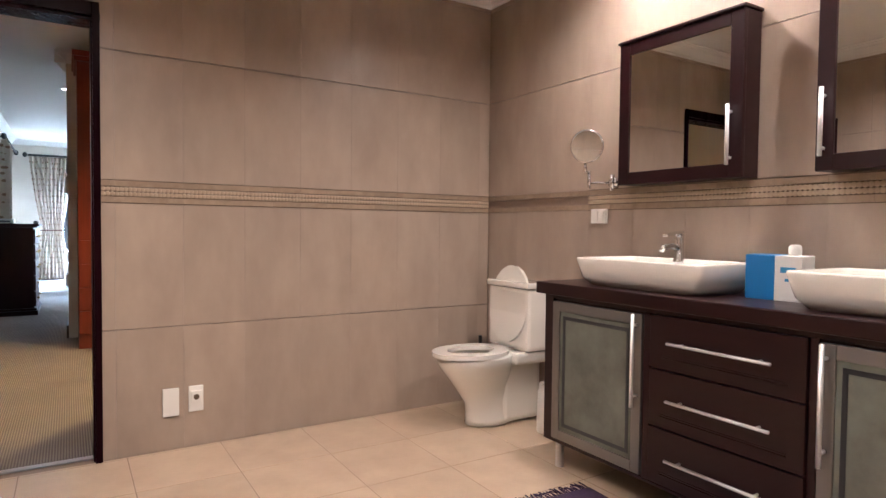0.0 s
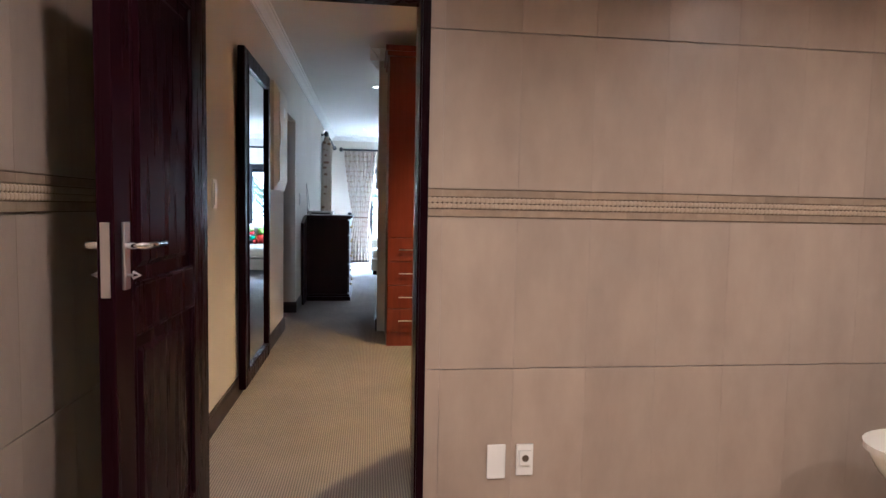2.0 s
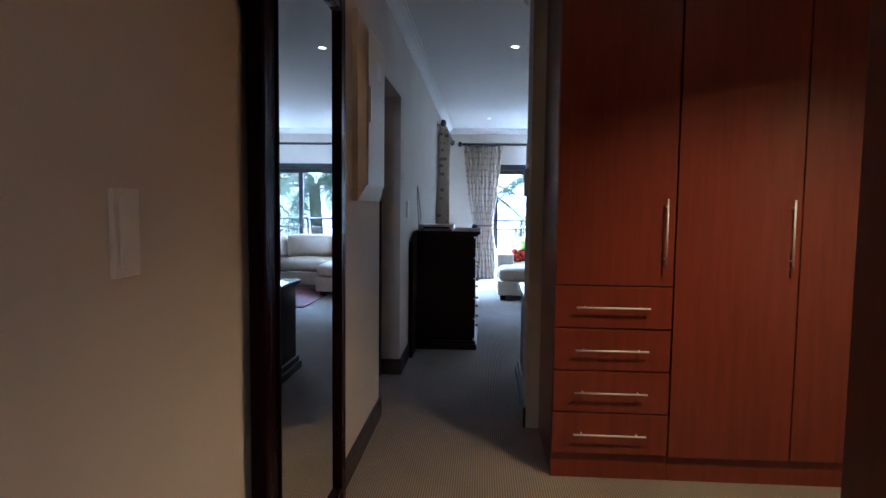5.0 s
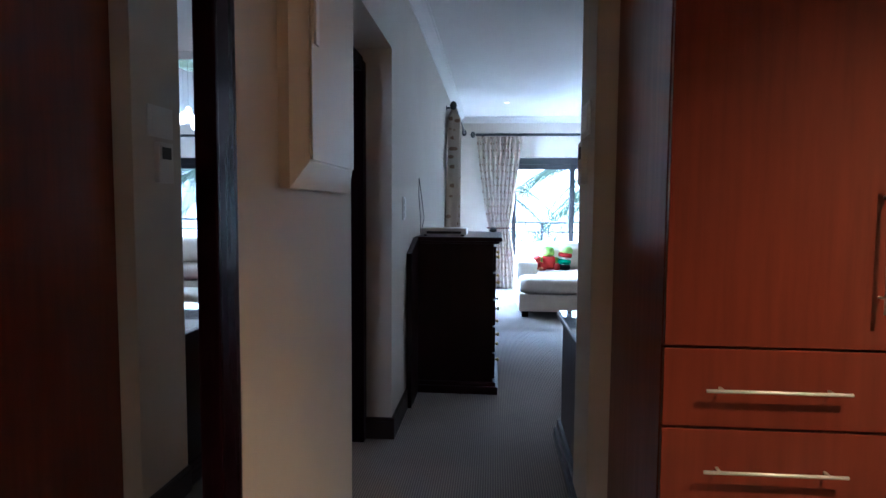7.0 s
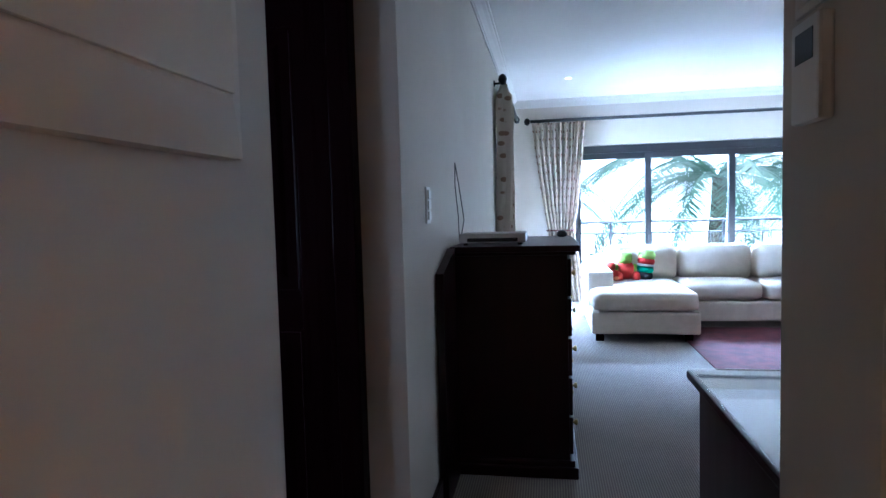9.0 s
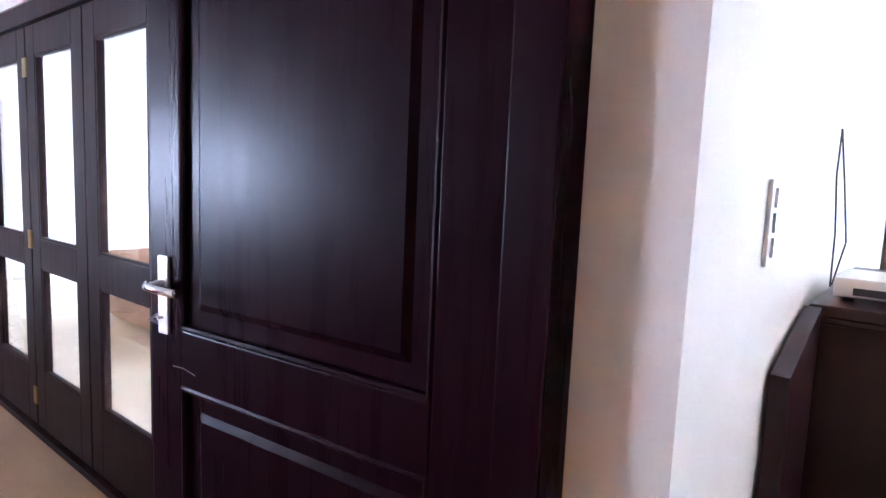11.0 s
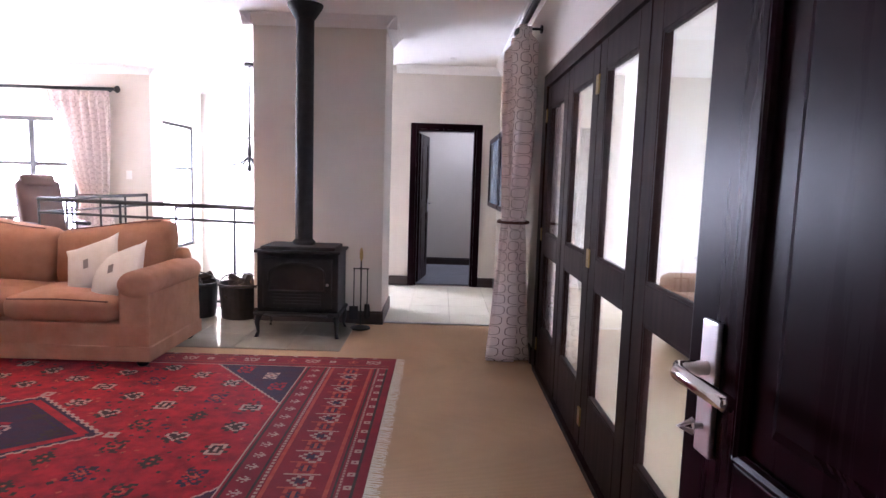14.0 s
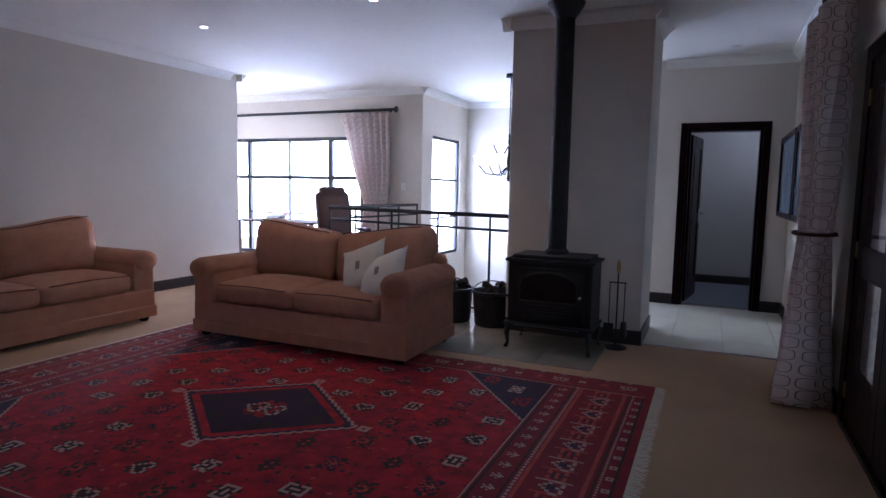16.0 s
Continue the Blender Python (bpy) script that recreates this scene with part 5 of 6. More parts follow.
# ---- lounge sofas ----
def sofa(label, w, at, pillows=False):
    t = thing("sofa", label, "sofa", at)
    d = 0.92
    part("base", box(0.015, w - 0.015, 0.025, d - 0.02, 0.07, 0.305, 0.018), "sofa", t)
    sk = box(0.006, w - 0.006, 0.014, d - 0.008, 0.045, 0.150, 0.010)
    part("skirt_band", sk, "sofa", t)
    for s in (0, 1):
        x0 = 0.0 if s == 0 else w - 0.24
        part("arm", box(x0 + 0.014, x0 + 0.226, 0.03, d - 0.03, 0.15, 0.60, 0.022), "sofa", t)
        cx = x0 + (0.105 if s == 0 else 0.135)
        bmr = bmesh.new()
        rr = [(0.0, 0.05), (0.01, 0.098), (0.05, 0.112), (0.5, 0.112), (0.82, 0.115), (0.87, 0.10), (0.885, 0.05)]
        rings = [[bmr.verts.new((cx + r * 1.15 * math.cos(2 * math.pi * k / 20), 0.0 + y, 0.575 + r * math.sin(2 * math.pi * k / 20) * 0.85)) for k in range(20)] for y, r in rr]
        for a, c in zip(rings, rings[1:]):
            for k in range(20):
                bmr.faces.new((a[k], a[(k + 1) % 20], c[(k + 1) % 20], c[k]))
        bmr.faces.new(rings[0])
        bmr.faces.new(rings[-1][::-1])
        bmesh.ops.recalc_face_normals(bmr, faces=bmr.faces)
        part("arm_roll", bmr, "sofa", t, smooth=True)
    part("backrest", cushion(0.06, w - 0.06, 0.70, d, 0.10, 0.76, 0.05, 8), "sofa", t)
    n, iw = 2, (w - 0.48) / 2
    for k in range(n):
        x0 = 0.24 + iw * k
        c = part("seat_cushion", cushion(x0 + 0.004, x0 + iw - 0.004, 0.015, 0.74, 0.30, 0.475, 0.35, 10), "sofa", t)
        part("piping", tube([(x0 + 0.05, 0.025, 0.455), (x0 + iw / 2, 0.012, 0.468), (x0 + iw - 0.05, 0.025, 0.455)], 0.005, 6), "piping", c)
        e0, e1 = (x0 - 0.10, x0 + iw - 0.004) if k == 0 else (x0 + 0.004, x0 + iw + 0.10)
        bmb = cushion(e0, e1, 0.56, 0.84, 0.44, 0.93, 0.42, 12)
        mx = (e0 + e1) / 2
        for v in bmb.verts:
            if v.co.z > 0.6:
                u = (v.co.x - mx) / (e1 - e0) * (1 if k else -1)
                v.co.z += 0.045 * math.sin(u * 3.0) * (v.co.z - 0.6) / 0.3
            v.co.y += 0.12 * (v.co.z - 0.45)
        c = part("back_cushion", bmb, "sofa", t, smooth=True)
        part("piping", tube([(e0 + 0.07 + (e1 - e0 - 0.14) * i / 8, 0.655, 0.925 + 0.045 * math.sin(((e0 + 0.07 + (e1 - e0 - 0.14) * i / 8) - mx) / (e1 - e0) * (1 if k else -1) * 3.0)) for i in range(9)], 0.005, 6), "piping", c)
    for x in (0.09, w - 0.09):
        for y in (0.09, d - 0.09):
            part("bun_foot", lathe([(0.03, 0), (0.042, 0.015), (0.042, 0.03), (0.03, 0.05)], 16, (x, y, 0)), "dark", t, "turned dark wooden bun foot", smooth=True)
    return t


sofa("tan upholstered two-seater sofa with rolled arms, standing on the red rug", 2.05, pose(-4.99, 3.50, 0.014, 0, 0, 90))
sofa("tan upholstered two-seater sofa with rolled arms along the pale wall", 2.10, pose(-3.22, 2.74, 0.0, 0, 0, 180))


def scatter(label, m):
    t = thing("scatter_cushion", label, "cushion", m)
    bm = bmesh.new()
    n = 14
    g = {}
    for s in (-1, 1):
        for i in range(n + 1):
            for j in range(n + 1):
                u, v = 2 * i / n - 1, 2 * j / n - 1
                if s == 1 and (i in (0, n) or j in (0, n)):
                    g[(s, i, j)] = g[(-1, i, j)]
                    continue
                sx = 0.22 * (1 - 0.12 * (1 - v * v) * abs(u) ** 2)
                sy = 0.22 * (1 - 0.12 * (1 - u * u) * abs(v) ** 2)
                h = 0.075 * ((1 - u * u) * (1 - v * v)) ** 0.45
                g[(s, i, j)] = bm.verts.new((u * sx, v * sy, s * h))
    for s in (-1, 1):
        for i in range(n):
            for j in range(n):
                q = (g[(s, i, j)], g[(s, i + 1, j)], g[(s, i + 1, j + 1)], g[(s, i, j + 1)])
                bm.faces.new(q if s == 1 else q[::-1])
    part("cover", bm, "white_cloth", t, smooth=True)
    part("printed_motif", box(-0.035, 0.035, -0.02, 0.02, 0.072, 0.078, 0.002), mat("motif_grey", (0.25, 0.23, 0.22), 0.9), t, "small grey printed motif")
    return t


M["white_cloth"] = mat("white_cloth", (0.70, 0.67, 0.62), 0.9, colour2=(0.62, 0.58, 0.52), scale=8, bump=0.4, bump_scale=280)
scatter("white scatter cushion with small grey motif leaning on the sofa back", Matrix.Translation((-5.38, 4.96, 0.645)) @ pose(0, 0, 0, 0, 0, -14) @ pose(0, 0, 0, 0, 62, 0) @ pose(0, 0, 0, 0, 0, 24))
scatter("white scatter cushion with small grey motif leaning on the other cushion", Matrix.Translation((-5.27, 5.20, 0.62)) @ pose(0, 0, 0, 0, 0, -24) @ pose(0, 0, 0, 0, 52, 0) @ pose(0, 0, 0, 0, 0, 30))

# ---- the red rug ----
CX, CY, HX, HY = -3.95, 5.18, 1.47, 2.02
RUG = thing("oriental_rug", "large red hand-knotted oriental rug with navy diamond medallion", "rug", pose(CX, CY, 0))
red = mat("rug_red", (0.44, 0.006, 0.016), 0.95, colour2=(0.16, 0.003, 0.012), scale=11, bump=0.6, bump_scale=240)
deep = mat("rug_deep_red", (0.24, 0.006, 0.016), 0.95, colour2=(0.15, 0.008, 0.018), scale=6, bump=0.6, bump_scale=240)
navy = mat("rug_navy", (0.018, 0.014, 0.045), 0.95, colour2=(0.05, 0.012, 0.03), scale=14, bump=0.6, bump_scale=240)
ivory = mat("rug_ivory", (0.34, 0.22, 0.19), 0.95, colour2=(0.42, 0.28, 0.22), scale=30)
orange = mat("rug_orange", (0.42, 0.085, 0.05), 0.95, colour2=(0.36, 0.03, 0.025), scale=20)
blackish = mat("rug_dark_wool", (0.03, 0.012, 0.016), 0.95, colour2=(0.05, 0.03, 0.02), scale=20)
part("pile", box(-HX, HX, -HY, HY, 0.0005, 0.010, 0.003), deep, RUG, "deep red wool border and ground")
part("field", box(-HX + 0.26, HX - 0.26, -HY + 0.62, HY - 0.62, 0.0095, 0.0112), red, RUG, "bright red wool field")
layers = {"ivory": bmesh.new(), "navy": bmesh.new(), "orange": bmesh.new(), "dark": bmesh.new(), "red": bmesh.new()}
zlev = {"navy": 0.0118, "red": 0.0121, "orange": 0.0124, "dark": 0.0127, "ivory": 0.0130}


def quad(lay, cx, cy, hx, hy, rot=0.0):
    c, s = math.cos(rot), math.sin(rot)
    bm = layers[lay]
    bm.faces.new([bm.verts.new((cx + a * hx * c - b * hy * s, cy + a * hx * s + b * hy * c, zlev[lay])) for a, b in ((-1, -1), (1, -1), (1, 1), (-1, 1))])


def line(lay, x0, y0, x1, y1, w, dash=0.0, amp=0.0):
    n = max(1, int(math.hypot(x1 - x0, y1 - y0) / (dash or 9)))
    a = math.atan2(y1 - y0, x1 - x0)
    for k in range(n):
        u = (k + 0.5) / n
        off = amp * (1 if k % 2 else -1)
        quad(lay, x0 + (x1 - x0) * u - math.sin(a) * off, y0 + (y1 - y0) * u + math.cos(a) * off, math.hypot(x1 - x0, y1 - y0) / n / 2 * (0.62 if dash and not amp else 1.0), w / 2, a)


STAMPS = ["0110110 1001001 1000001 0100010 0010100 0001000", "1011101 1100011 0101010 1001001 0110110", "01010 11111 01110 11111 01010", "1101011 1011101 0110110 1011101 1101011", "111 101 111", "00100 01110 10101 00100 01010", "1110111 1000001 1011101 1000001 1110111", "0010100 0111110 1101011 0111110 0010100"]


def stamp(lay, idx, cx, cy, cell, rot=0):
    rows = STAMPS[idx].split()
    h, w = len(rows), len(rows[0])
    for j, r in enumerate(rows):
        for i, ch in enumerate(r):
            if ch == "1":
                u, v = (i - (w - 1) / 2) * cell, ((h - 1) / 2 - j) * cell
                if rot:
                    u, v = -v, u
                quad(lay, cx + u, cy + v, cell * 0.5, cell * 0.5)


def diamond(lay, rx, ry):
    bm = layers[lay]
    bm.faces.new([bm.verts.new((x, y, zlev[lay])) for x, y in ((rx, 0), (0, ry), (-rx, 0), (0, -ry))])


rnd = random.Random(11)
# medallions along the middle
for my in (0.0,):
    diamond("navy", 0.50, 0.62)
    for (x0, y0), (x1, y1) in (((0.50, 0), (0, 0.62)), ((0, 0.62), (-0.50, 0)), ((-0.50, 0), (0, -0.62)), ((0, -0.62), (0.50, 0))):
        line("ivory", x0, y0, x1, y1, 0.018, 0.03, 0.005)
        line("red", x0 * 0.86, y0 * 0.86, x1 * 0.86, y1 * 0.86, 0.045)
        line("dark", x0 * 0.70, y0 * 0.70, x1 * 0.70, y1 * 0.70, 0.018, 0.04)
    stamp("red", 1, 0, 0, 0.034)
    stamp("ivory", 0, 0, 0.06, 0.022)
    stamp("ivory", 0, 0, -0.06, 0.022)
    for sx, sy in ((0.2, 0.16), (-0.2, 0.16), (0.2, -0.16), (-0.2, -0.16), (0, 0.36), (0, -0.36)):
        stamp("dark", 2, sx, sy, 0.018)
    for s in (-1, 1):
        stamp("ivory", 4, 0, s * 0.67, 0.022)
        stamp("ivory", 4, s * 0.54, 0, 0.022)
FX, FY = HX - 0.26, HY - 0.62
# corner spandrels
for sx in (-1, 1):
    for sy in (-1, 1):
        bm = layers["navy"]
        bm.faces.new([bm.verts.new((x, y, zlev["navy"])) for x, y in (((sx * FX, sy * FY), (sx * (FX - 0.72), sy * FY), (sx * FX, sy * (FY - 0.62))) if sx * sy > 0 else ((sx * FX, sy * FY), (sx * FX, sy * (FY - 0.62)), (sx * (FX - 0.72), sy * FY)))])
        line("ivory", sx * (FX - 0.72), sy * FY, sx * FX, sy * (FY - 0.62), 0.012, 0.025, 0.003)
        stamp("ivory", 3, sx * (FX - 0.22), sy * (FY - 0.19), 0.018)
        stamp("red", 1, sx * (FX - 0.42), sy * (FY - 0.10), 0.02)
        stamp("red", 1, sx * (FX - 0.10), sy * (FY - 0.40), 0.02)
# scattered field motifs
for i in range(-4, 5):
    for j in range(-5, 6):
        x, y = i * 0.275 + (0.13 if j % 2 else 0), j * 0.25
        if abs(x) > FX - 0.10 or abs(y) > FY - 0.08 or abs(x) / 0.62 + abs(y) / 0.75 < 1.0 or (FX - abs(x)) / 0.78 + (FY - abs(y)) / 0.68 < 1.05:
            continue
        k = rnd.randrange(3)
        if rnd.random() < 0.6:
            stamp("dark", 2, x, y, 0.026)
            stamp("ivory", (0, 6, 1)[k], x, y, 0.017, rnd.random() < 0.5)
        else:
            stamp("dark" if k else "navy", (3, 7, 1)[k], x, y, 0.02)
            stamp("orange", 5, x, y, 0.012)
for k in range(900):
    x, y = rnd.uniform(-FX, FX), rnd.uniform(-FY, FY)
    if abs(x) / 0.52 + abs(y) / 0.64 > 1:
        quad(rnd.choice(("dark", "dark", "navy", "orange")), x, y, rnd.uniform(0.004, 0.014), rnd.uniform(0.004, 0.014), rnd.choice((0, 0.78)))
# borders: narrow at the sides, broad at the ends
for s in (-1, 1):
    for off, lay, w, dash in ((0.262, "ivory", 0.008, 0), (0.20, "orange", 0.012, 0.02), (0.06, "orange", 0.010, 0.02), (0.045, "dark", 0.012, 0), (0.215, "dark", 0.010, 0)):
        line(lay, s * (HX - off), -HY + 0.04, s * (HX - off), HY - 0.04, w, dash)
    n = 26
    for k in range(n):
        y = -HY + 0.16 + (2 * HY - 0.32) * k / (n - 1)
        stamp("ivory" if k % 3 else "orange", (5, 1, 4)[k % 3], s * (HX - 0.13), y, 0.015, 1)
        stamp("ivory", 4, s * (HX - 0.022), y, 0.009)
for s in (-1, 1):
    for off, lay, w, dash in ((0.05, "dark", 0.014, 0), (0.11, "ivory", 0.012, 0.025), (0.13, "dark", 0.010, 0), (0.16, "orange", 0.02, 0), (0.43, "orange", 0.02, 0), (0.455, "ivory", 0.016, 0.03), (0.48, "dark", 0.012, 0), (0.60, "dark", 0.014, 0), (0.622, "ivory", 0.008, 0)):
        line(lay, -HX + 0.26, s * (HY - off), HX - 0.26, s * (HY - off), w, dash)
    for k in range(20):
        x = -HX + 0.34 + (2 * HX - 0.68) * k / 19
        stamp("ivory" if k % 2 else "orange", (6, 0)[k % 2], x, s * (HY - 0.295), 0.019)
        line("orange" if k % 2 else "ivory", x + 0.06, s * (HY - 0.38), x + 0.06, s * (HY - 0.21), 0.010)
        stamp("navy", 2, x, s * (HY - 0.295), 0.012)
        stamp("ivory", 5, x, s * (HY - 0.54), 0.012)
        stamp("ivory", 4, x + 0.05, s * (HY - 0.075), 0.012)
for nm, m in (("navy", navy), ("red", red), ("orange", orange), ("dark", blackish), ("ivory", ivory)):
    part("knotted_motifs", layers[nm], m, RUG, {"navy": "navy wool motifs", "red": "red wool motifs", "orange": "rust orange wool motifs", "dark": "dark brown wool motifs", "ivory": "ivory wool motifs"}[nm], kind="stuff")
fb = bmesh.new()
for s in (-1, 1):
    for k in range(290):
        x = -HX + 0.005 + 2 * (HX - 0.005) * k / 289
        e = [rnd.uniform(-0.006, 0.006) for _ in range(3)]
        L0 = rnd.uniform(0.055, 0.075)
        vs = [fb.verts.new(p) for p in ((x - 0.004, s * HY, 0.008), (x + 0.004, s * HY, 0.008), (x + 0.004 + e[0], s * (HY + L0 * 0.5), 0.005), (x - 0.004 + e[0], s * (HY + L0 * 0.5), 0.005), (x + 0.003 + e[1], s * (HY + L0), 0.002), (x - 0.003 + e[1], s * (HY + L0), 0.002))]
        fb.faces.new(vs[:4] if s > 0 else vs[:4][::-1])
        fb.faces.new((vs[3], vs[2], vs[4], vs[5]) if s > 0 else (vs[5], vs[4], vs[2], vs[3]))
part("fringe", fb, "linen", RUG, "cream cotton fringe", kind="stuff")

# ---- stair railing ----
RL = thing("stair_railing", "black steel handrail round the stairwell with slim posts", "railing")
A, B, C = (-6.78, 5.78), (-7.35, 3.27), (-9.47, 3.38)
for p, q in ((A, B), (B, C)):
    for z, r, nm in ((1.04, 0.022, "handrail"), (0.90, 0.014, "lower_rail"), (0.10, 0.012, "bottom_rail")):
        part(nm, tube([(*p, z), (*q, z)], r, 10), "black", RL)
    n = 4
    for k in range(n + (0 if p == A else 1)):
        u = (k + 0.45) / n if p == A else k / n
        x, y = p[0] + (q[0] - p[0]) * u, p[1] + (q[1] - p[1]) * u
        part("post", tube([(x, y, -0.01), (x, y, 1.04)], 0.013, 8), "black", RL)

# ---- chandelier ----
CD = thing("chandelier", "wrought iron chandelier with frosted glass bell shades", "chandelier", pose(-8.9, 5.0, -0.15))
part("ceiling_rose", lathe([(0.07, 2.89), (0.06, 2.91), (0.065, 2.929), (0.0, 2.929)], 20), "stove", CD)
part("stem", lathe([(0.006, 1.55), (0.03, 1.58), (0.012, 1.66), (0.03, 1.80), (0.012, 1.95), (0.02, 2.1), (0.008, 2.2), (0.008, 2.90)], 14), "stove", CD, smooth=True)
shade_mat = glow("lit_glass_shade", (1.0, 0.93, 0.84), 1.3)
for k in range(9):
    up = k % 3 == 2
    a = 2 * math.pi * k / 9
    R = 0.24 if up else 0.40
    z = 2.02 if up else 1.76
    c, s = math.cos(a), math.sin(a)
    part("arm", tube([(0.02 * c, 0.02 * s, z - 0.02), (0.35 * R * c, 0.35 * R * s, z - 0.13), (0.75 * R * c, 0.75 * R * s, z - 0.11), (R * c, R * s, z)], 0.009, 8), "stove", CD, smooth=True)
    part("shade", lathe([(0.03, 0.0), (0.05, 0.02), (0.058, 0.07), (0.078, 0.115), (0.074, 0.115), (0.054, 0.07), (0.045, 0.02), (0.01, 0.004)], 18, (R * c, R * s, z + 0.01)), shade_mat, CD, "frosted bell-shaped glass shade", smooth=True)

# ---- office chair and desk behind the sofa ----
OC = thing("office_chair", "brown leather high-back office chair at the desk", "office chair", pose(-8.45, 2.75, 0, 0, 0, 150))
leather = mat("brown_leather", (0.07, 0.032, 0.022), 0.45, colour2=(0.08, 0.035, 0.025), scale=8, bump=0.3, bump_scale=90)
part("seat", cushion(-0.27, 0.27, -0.27, 0.25, 0.42, 0.56, 0.3), leather, OC)
part("backrest", moved(cushion(-0.26, 0.26, -0.07, 0.07, 0.0, 0.70, 0.35), pose(0, 0.27, 0.52, -12)), leather, OC)
part("headrest", moved(cushion(-0.20, 0.20, -0.07, 0.06, 0.62, 0.80, 0.5), pose(0, 0.26, 0.50, -12)), leather, OC)
for s in (-1, 1):
    part("armrest", join(cushion(s * 0.30 - 0.035, s * 0.30 + 0.035, -0.18, 0.16, 0.66, 0.71, 0.2, 5), tube([(s * 0.30, 0.1, 0.67), (s * 0.30, 0.12, 0.46), (s * 0.22, 0.1, 0.43)], 0.014, 8)), "black", OC)
part("gas_lift", tube([(0, 0, 0.10), (0, 0, 0.44)], 0.028, 12), "black", OC)
for k in range(5):
    a = 2 * math.pi * k / 5
    part("foot_spoke", tube([(0, 0, 0.11), (0.28 * math.cos(a), 0.28 * math.sin(a), 0.075)], [0.028, 0.016], 8), "black", OC)
    part("castor", moved(lathe([(0.004, -0.02), (0.03, -0.018), (0.03, 0.018), (0.004, 0.02)], 12), pose(0.28 * math.cos(a), 0.28 * math.sin(a), 0.03, 90, 0, math.degrees(a))), "black", OC)
DK = thing("desk", "wooden desk with a stack of books under the big window", "desk", pose(-9.25, 0.6, 0))
part("desktop", box(0, 0.65, 0, 1.5, 0.72, 0.75, 0.005), "log_bark", DK)
for x in (0.04, 0.61):
    for y in (0.05, 1.45):
        part("leg", box(x - 0.03, x + 0.03, y - 0.03, y + 0.03, 0, 0.72, 0.004), "log_bark", DK)
for k in range(4):
    bk = thing("book", "closed paper-covered book stacked on the desk", "book", pose(-9.05, 1.0 + 0.01 * k, 0.75 + 0.028 * k, 0, 0, 6 * k - 8), "books on the desk")
    part("cover", box(0, 0.20, 0, 0.27, 0, 0.026, 0.002), mat("book_cover_%d" % k, ((0.5, 0.45, 0.4), (0.2, 0.22, 0.3), (0.6, 0.6, 0.6), (0.3, 0.12, 0.1))[k], 0.6), bk)
    part("pages", box(0.004, 0.202, 0.004, 0.266, 0.004, 0.022), "plastic", bk, "white page block")

# ---- big window, stair window ----
W3 = struct("window_3", boxes([(-9.57, -9.50, -2.2, -2.13, 0.12, 2.08), (-9.57, -9.50, 2.35, 2.42, 0.12, 2.08), (-9.57, -9.50, -2.13, 2.35, 2.02, 2.08), (-9.57, -9.50, -2.13, 2.35, 0.12, 0.18)], 0.003), "black", "large black steel-framed window with small panes")
part("window_frame", boxes([(-9.565, -9.505, y - w, y + w, 0.18, 2.02) for y, w in ((1.78, 0.04), (0.95, 0.012), (0.10, 0.035), (-0.75, 0.012), (-1.5, 0.035))] + [(-9.56, -9.51, -2.13, 2.35, z - w, z + w) for z, w in ((1.43, 0.03), (0.83, 0.014))], 0.002), "black", W3, "black glazing bars")
pz = part("pane", box(-9.540, -9.536, -2.13, 2.35, 0.18, 2.02), "glass", W3, "clear glass pane")
pz.visible_shadow = False
W4 = struct("window_4", boxes([(-10.95, -10.90, 3.37, 3.42, 0.2, 2.11), (-9.89, -9.84, 3.37, 3.42, 0.2, 2.11), (-10.90, -9.89, 3.37, 3.42, 2.06, 2.11), (-10.90, -9.89, 3.37, 3.42, 0.2, 0.25), (-10.90, -9.89, 3.375, 3.415, 1.41, 1.45), (-10.90, -9.89, 3.375, 3.415, 0.80, 0.83)], 0.003), "black", "tall black framed window over the stairs")
pz = part("pane", box(-10.90, -9.89, 3.393, 3.397, 0.25, 2.06), "glass", W4, "clear glass pane")
pz.visible_shadow = False
rod("black curtain rod with ball finials over the big window", (-9.36, -2.4, 2.46), (-9.36, 3.02, 2.46), (-0.12, 0, 0))
curtain("curtain", "off-white curtain with dark ring pattern tied back at the big window", "cloth_ring", 0.85, 0.02, 2.43, 1.02, 0.72, 0.45, pose(-9.36, 2.10, 0, 0, 0, 90), 7, 0.06)
plate("light_switch", "white light switch plate beside the big window", -9.48, -9.47, 3.10, 3.18, 1.25, 1.37, [(-9.47, -9.464, 3.115, 3.165, 1.27, 1.35)], "x")

# ---- sunroom seen through the folding doors ----
S2 = thing("sofa", "beige upholstered sofa standing in the sunroom", "sofa", pose(-6.3, 9.45, 0))
part("base", cushion(0, 2.0, 0, 0.85, 0.0, 0.34, 0.02), "sunsofa", S2)
part("backrest", cushion(0.0, 2.0, 0.65, 0.88, 0.10, 0.80, 0.1), "sunsofa", S2)
for k in range(2):
    part("seat_cushion", cushion(0.22 + 0.78 * k, 0.99 + 0.78 * k, -0.02, 0.66, 0.33, 0.48, 0.3), "sunsofa", S2)
    part("back_cushion", cushion(0.22 + 0.78 * k, 0.99 + 0.78 * k, 0.46, 0.70, 0.45, 0.86, 0.4), "sunsofa", S2)
    part("arm", cushion(1.78 * k, 0.22 + 1.78 * k, 0.0, 0.85, 0.08, 0.62, 0.1), "sunsofa", S2)
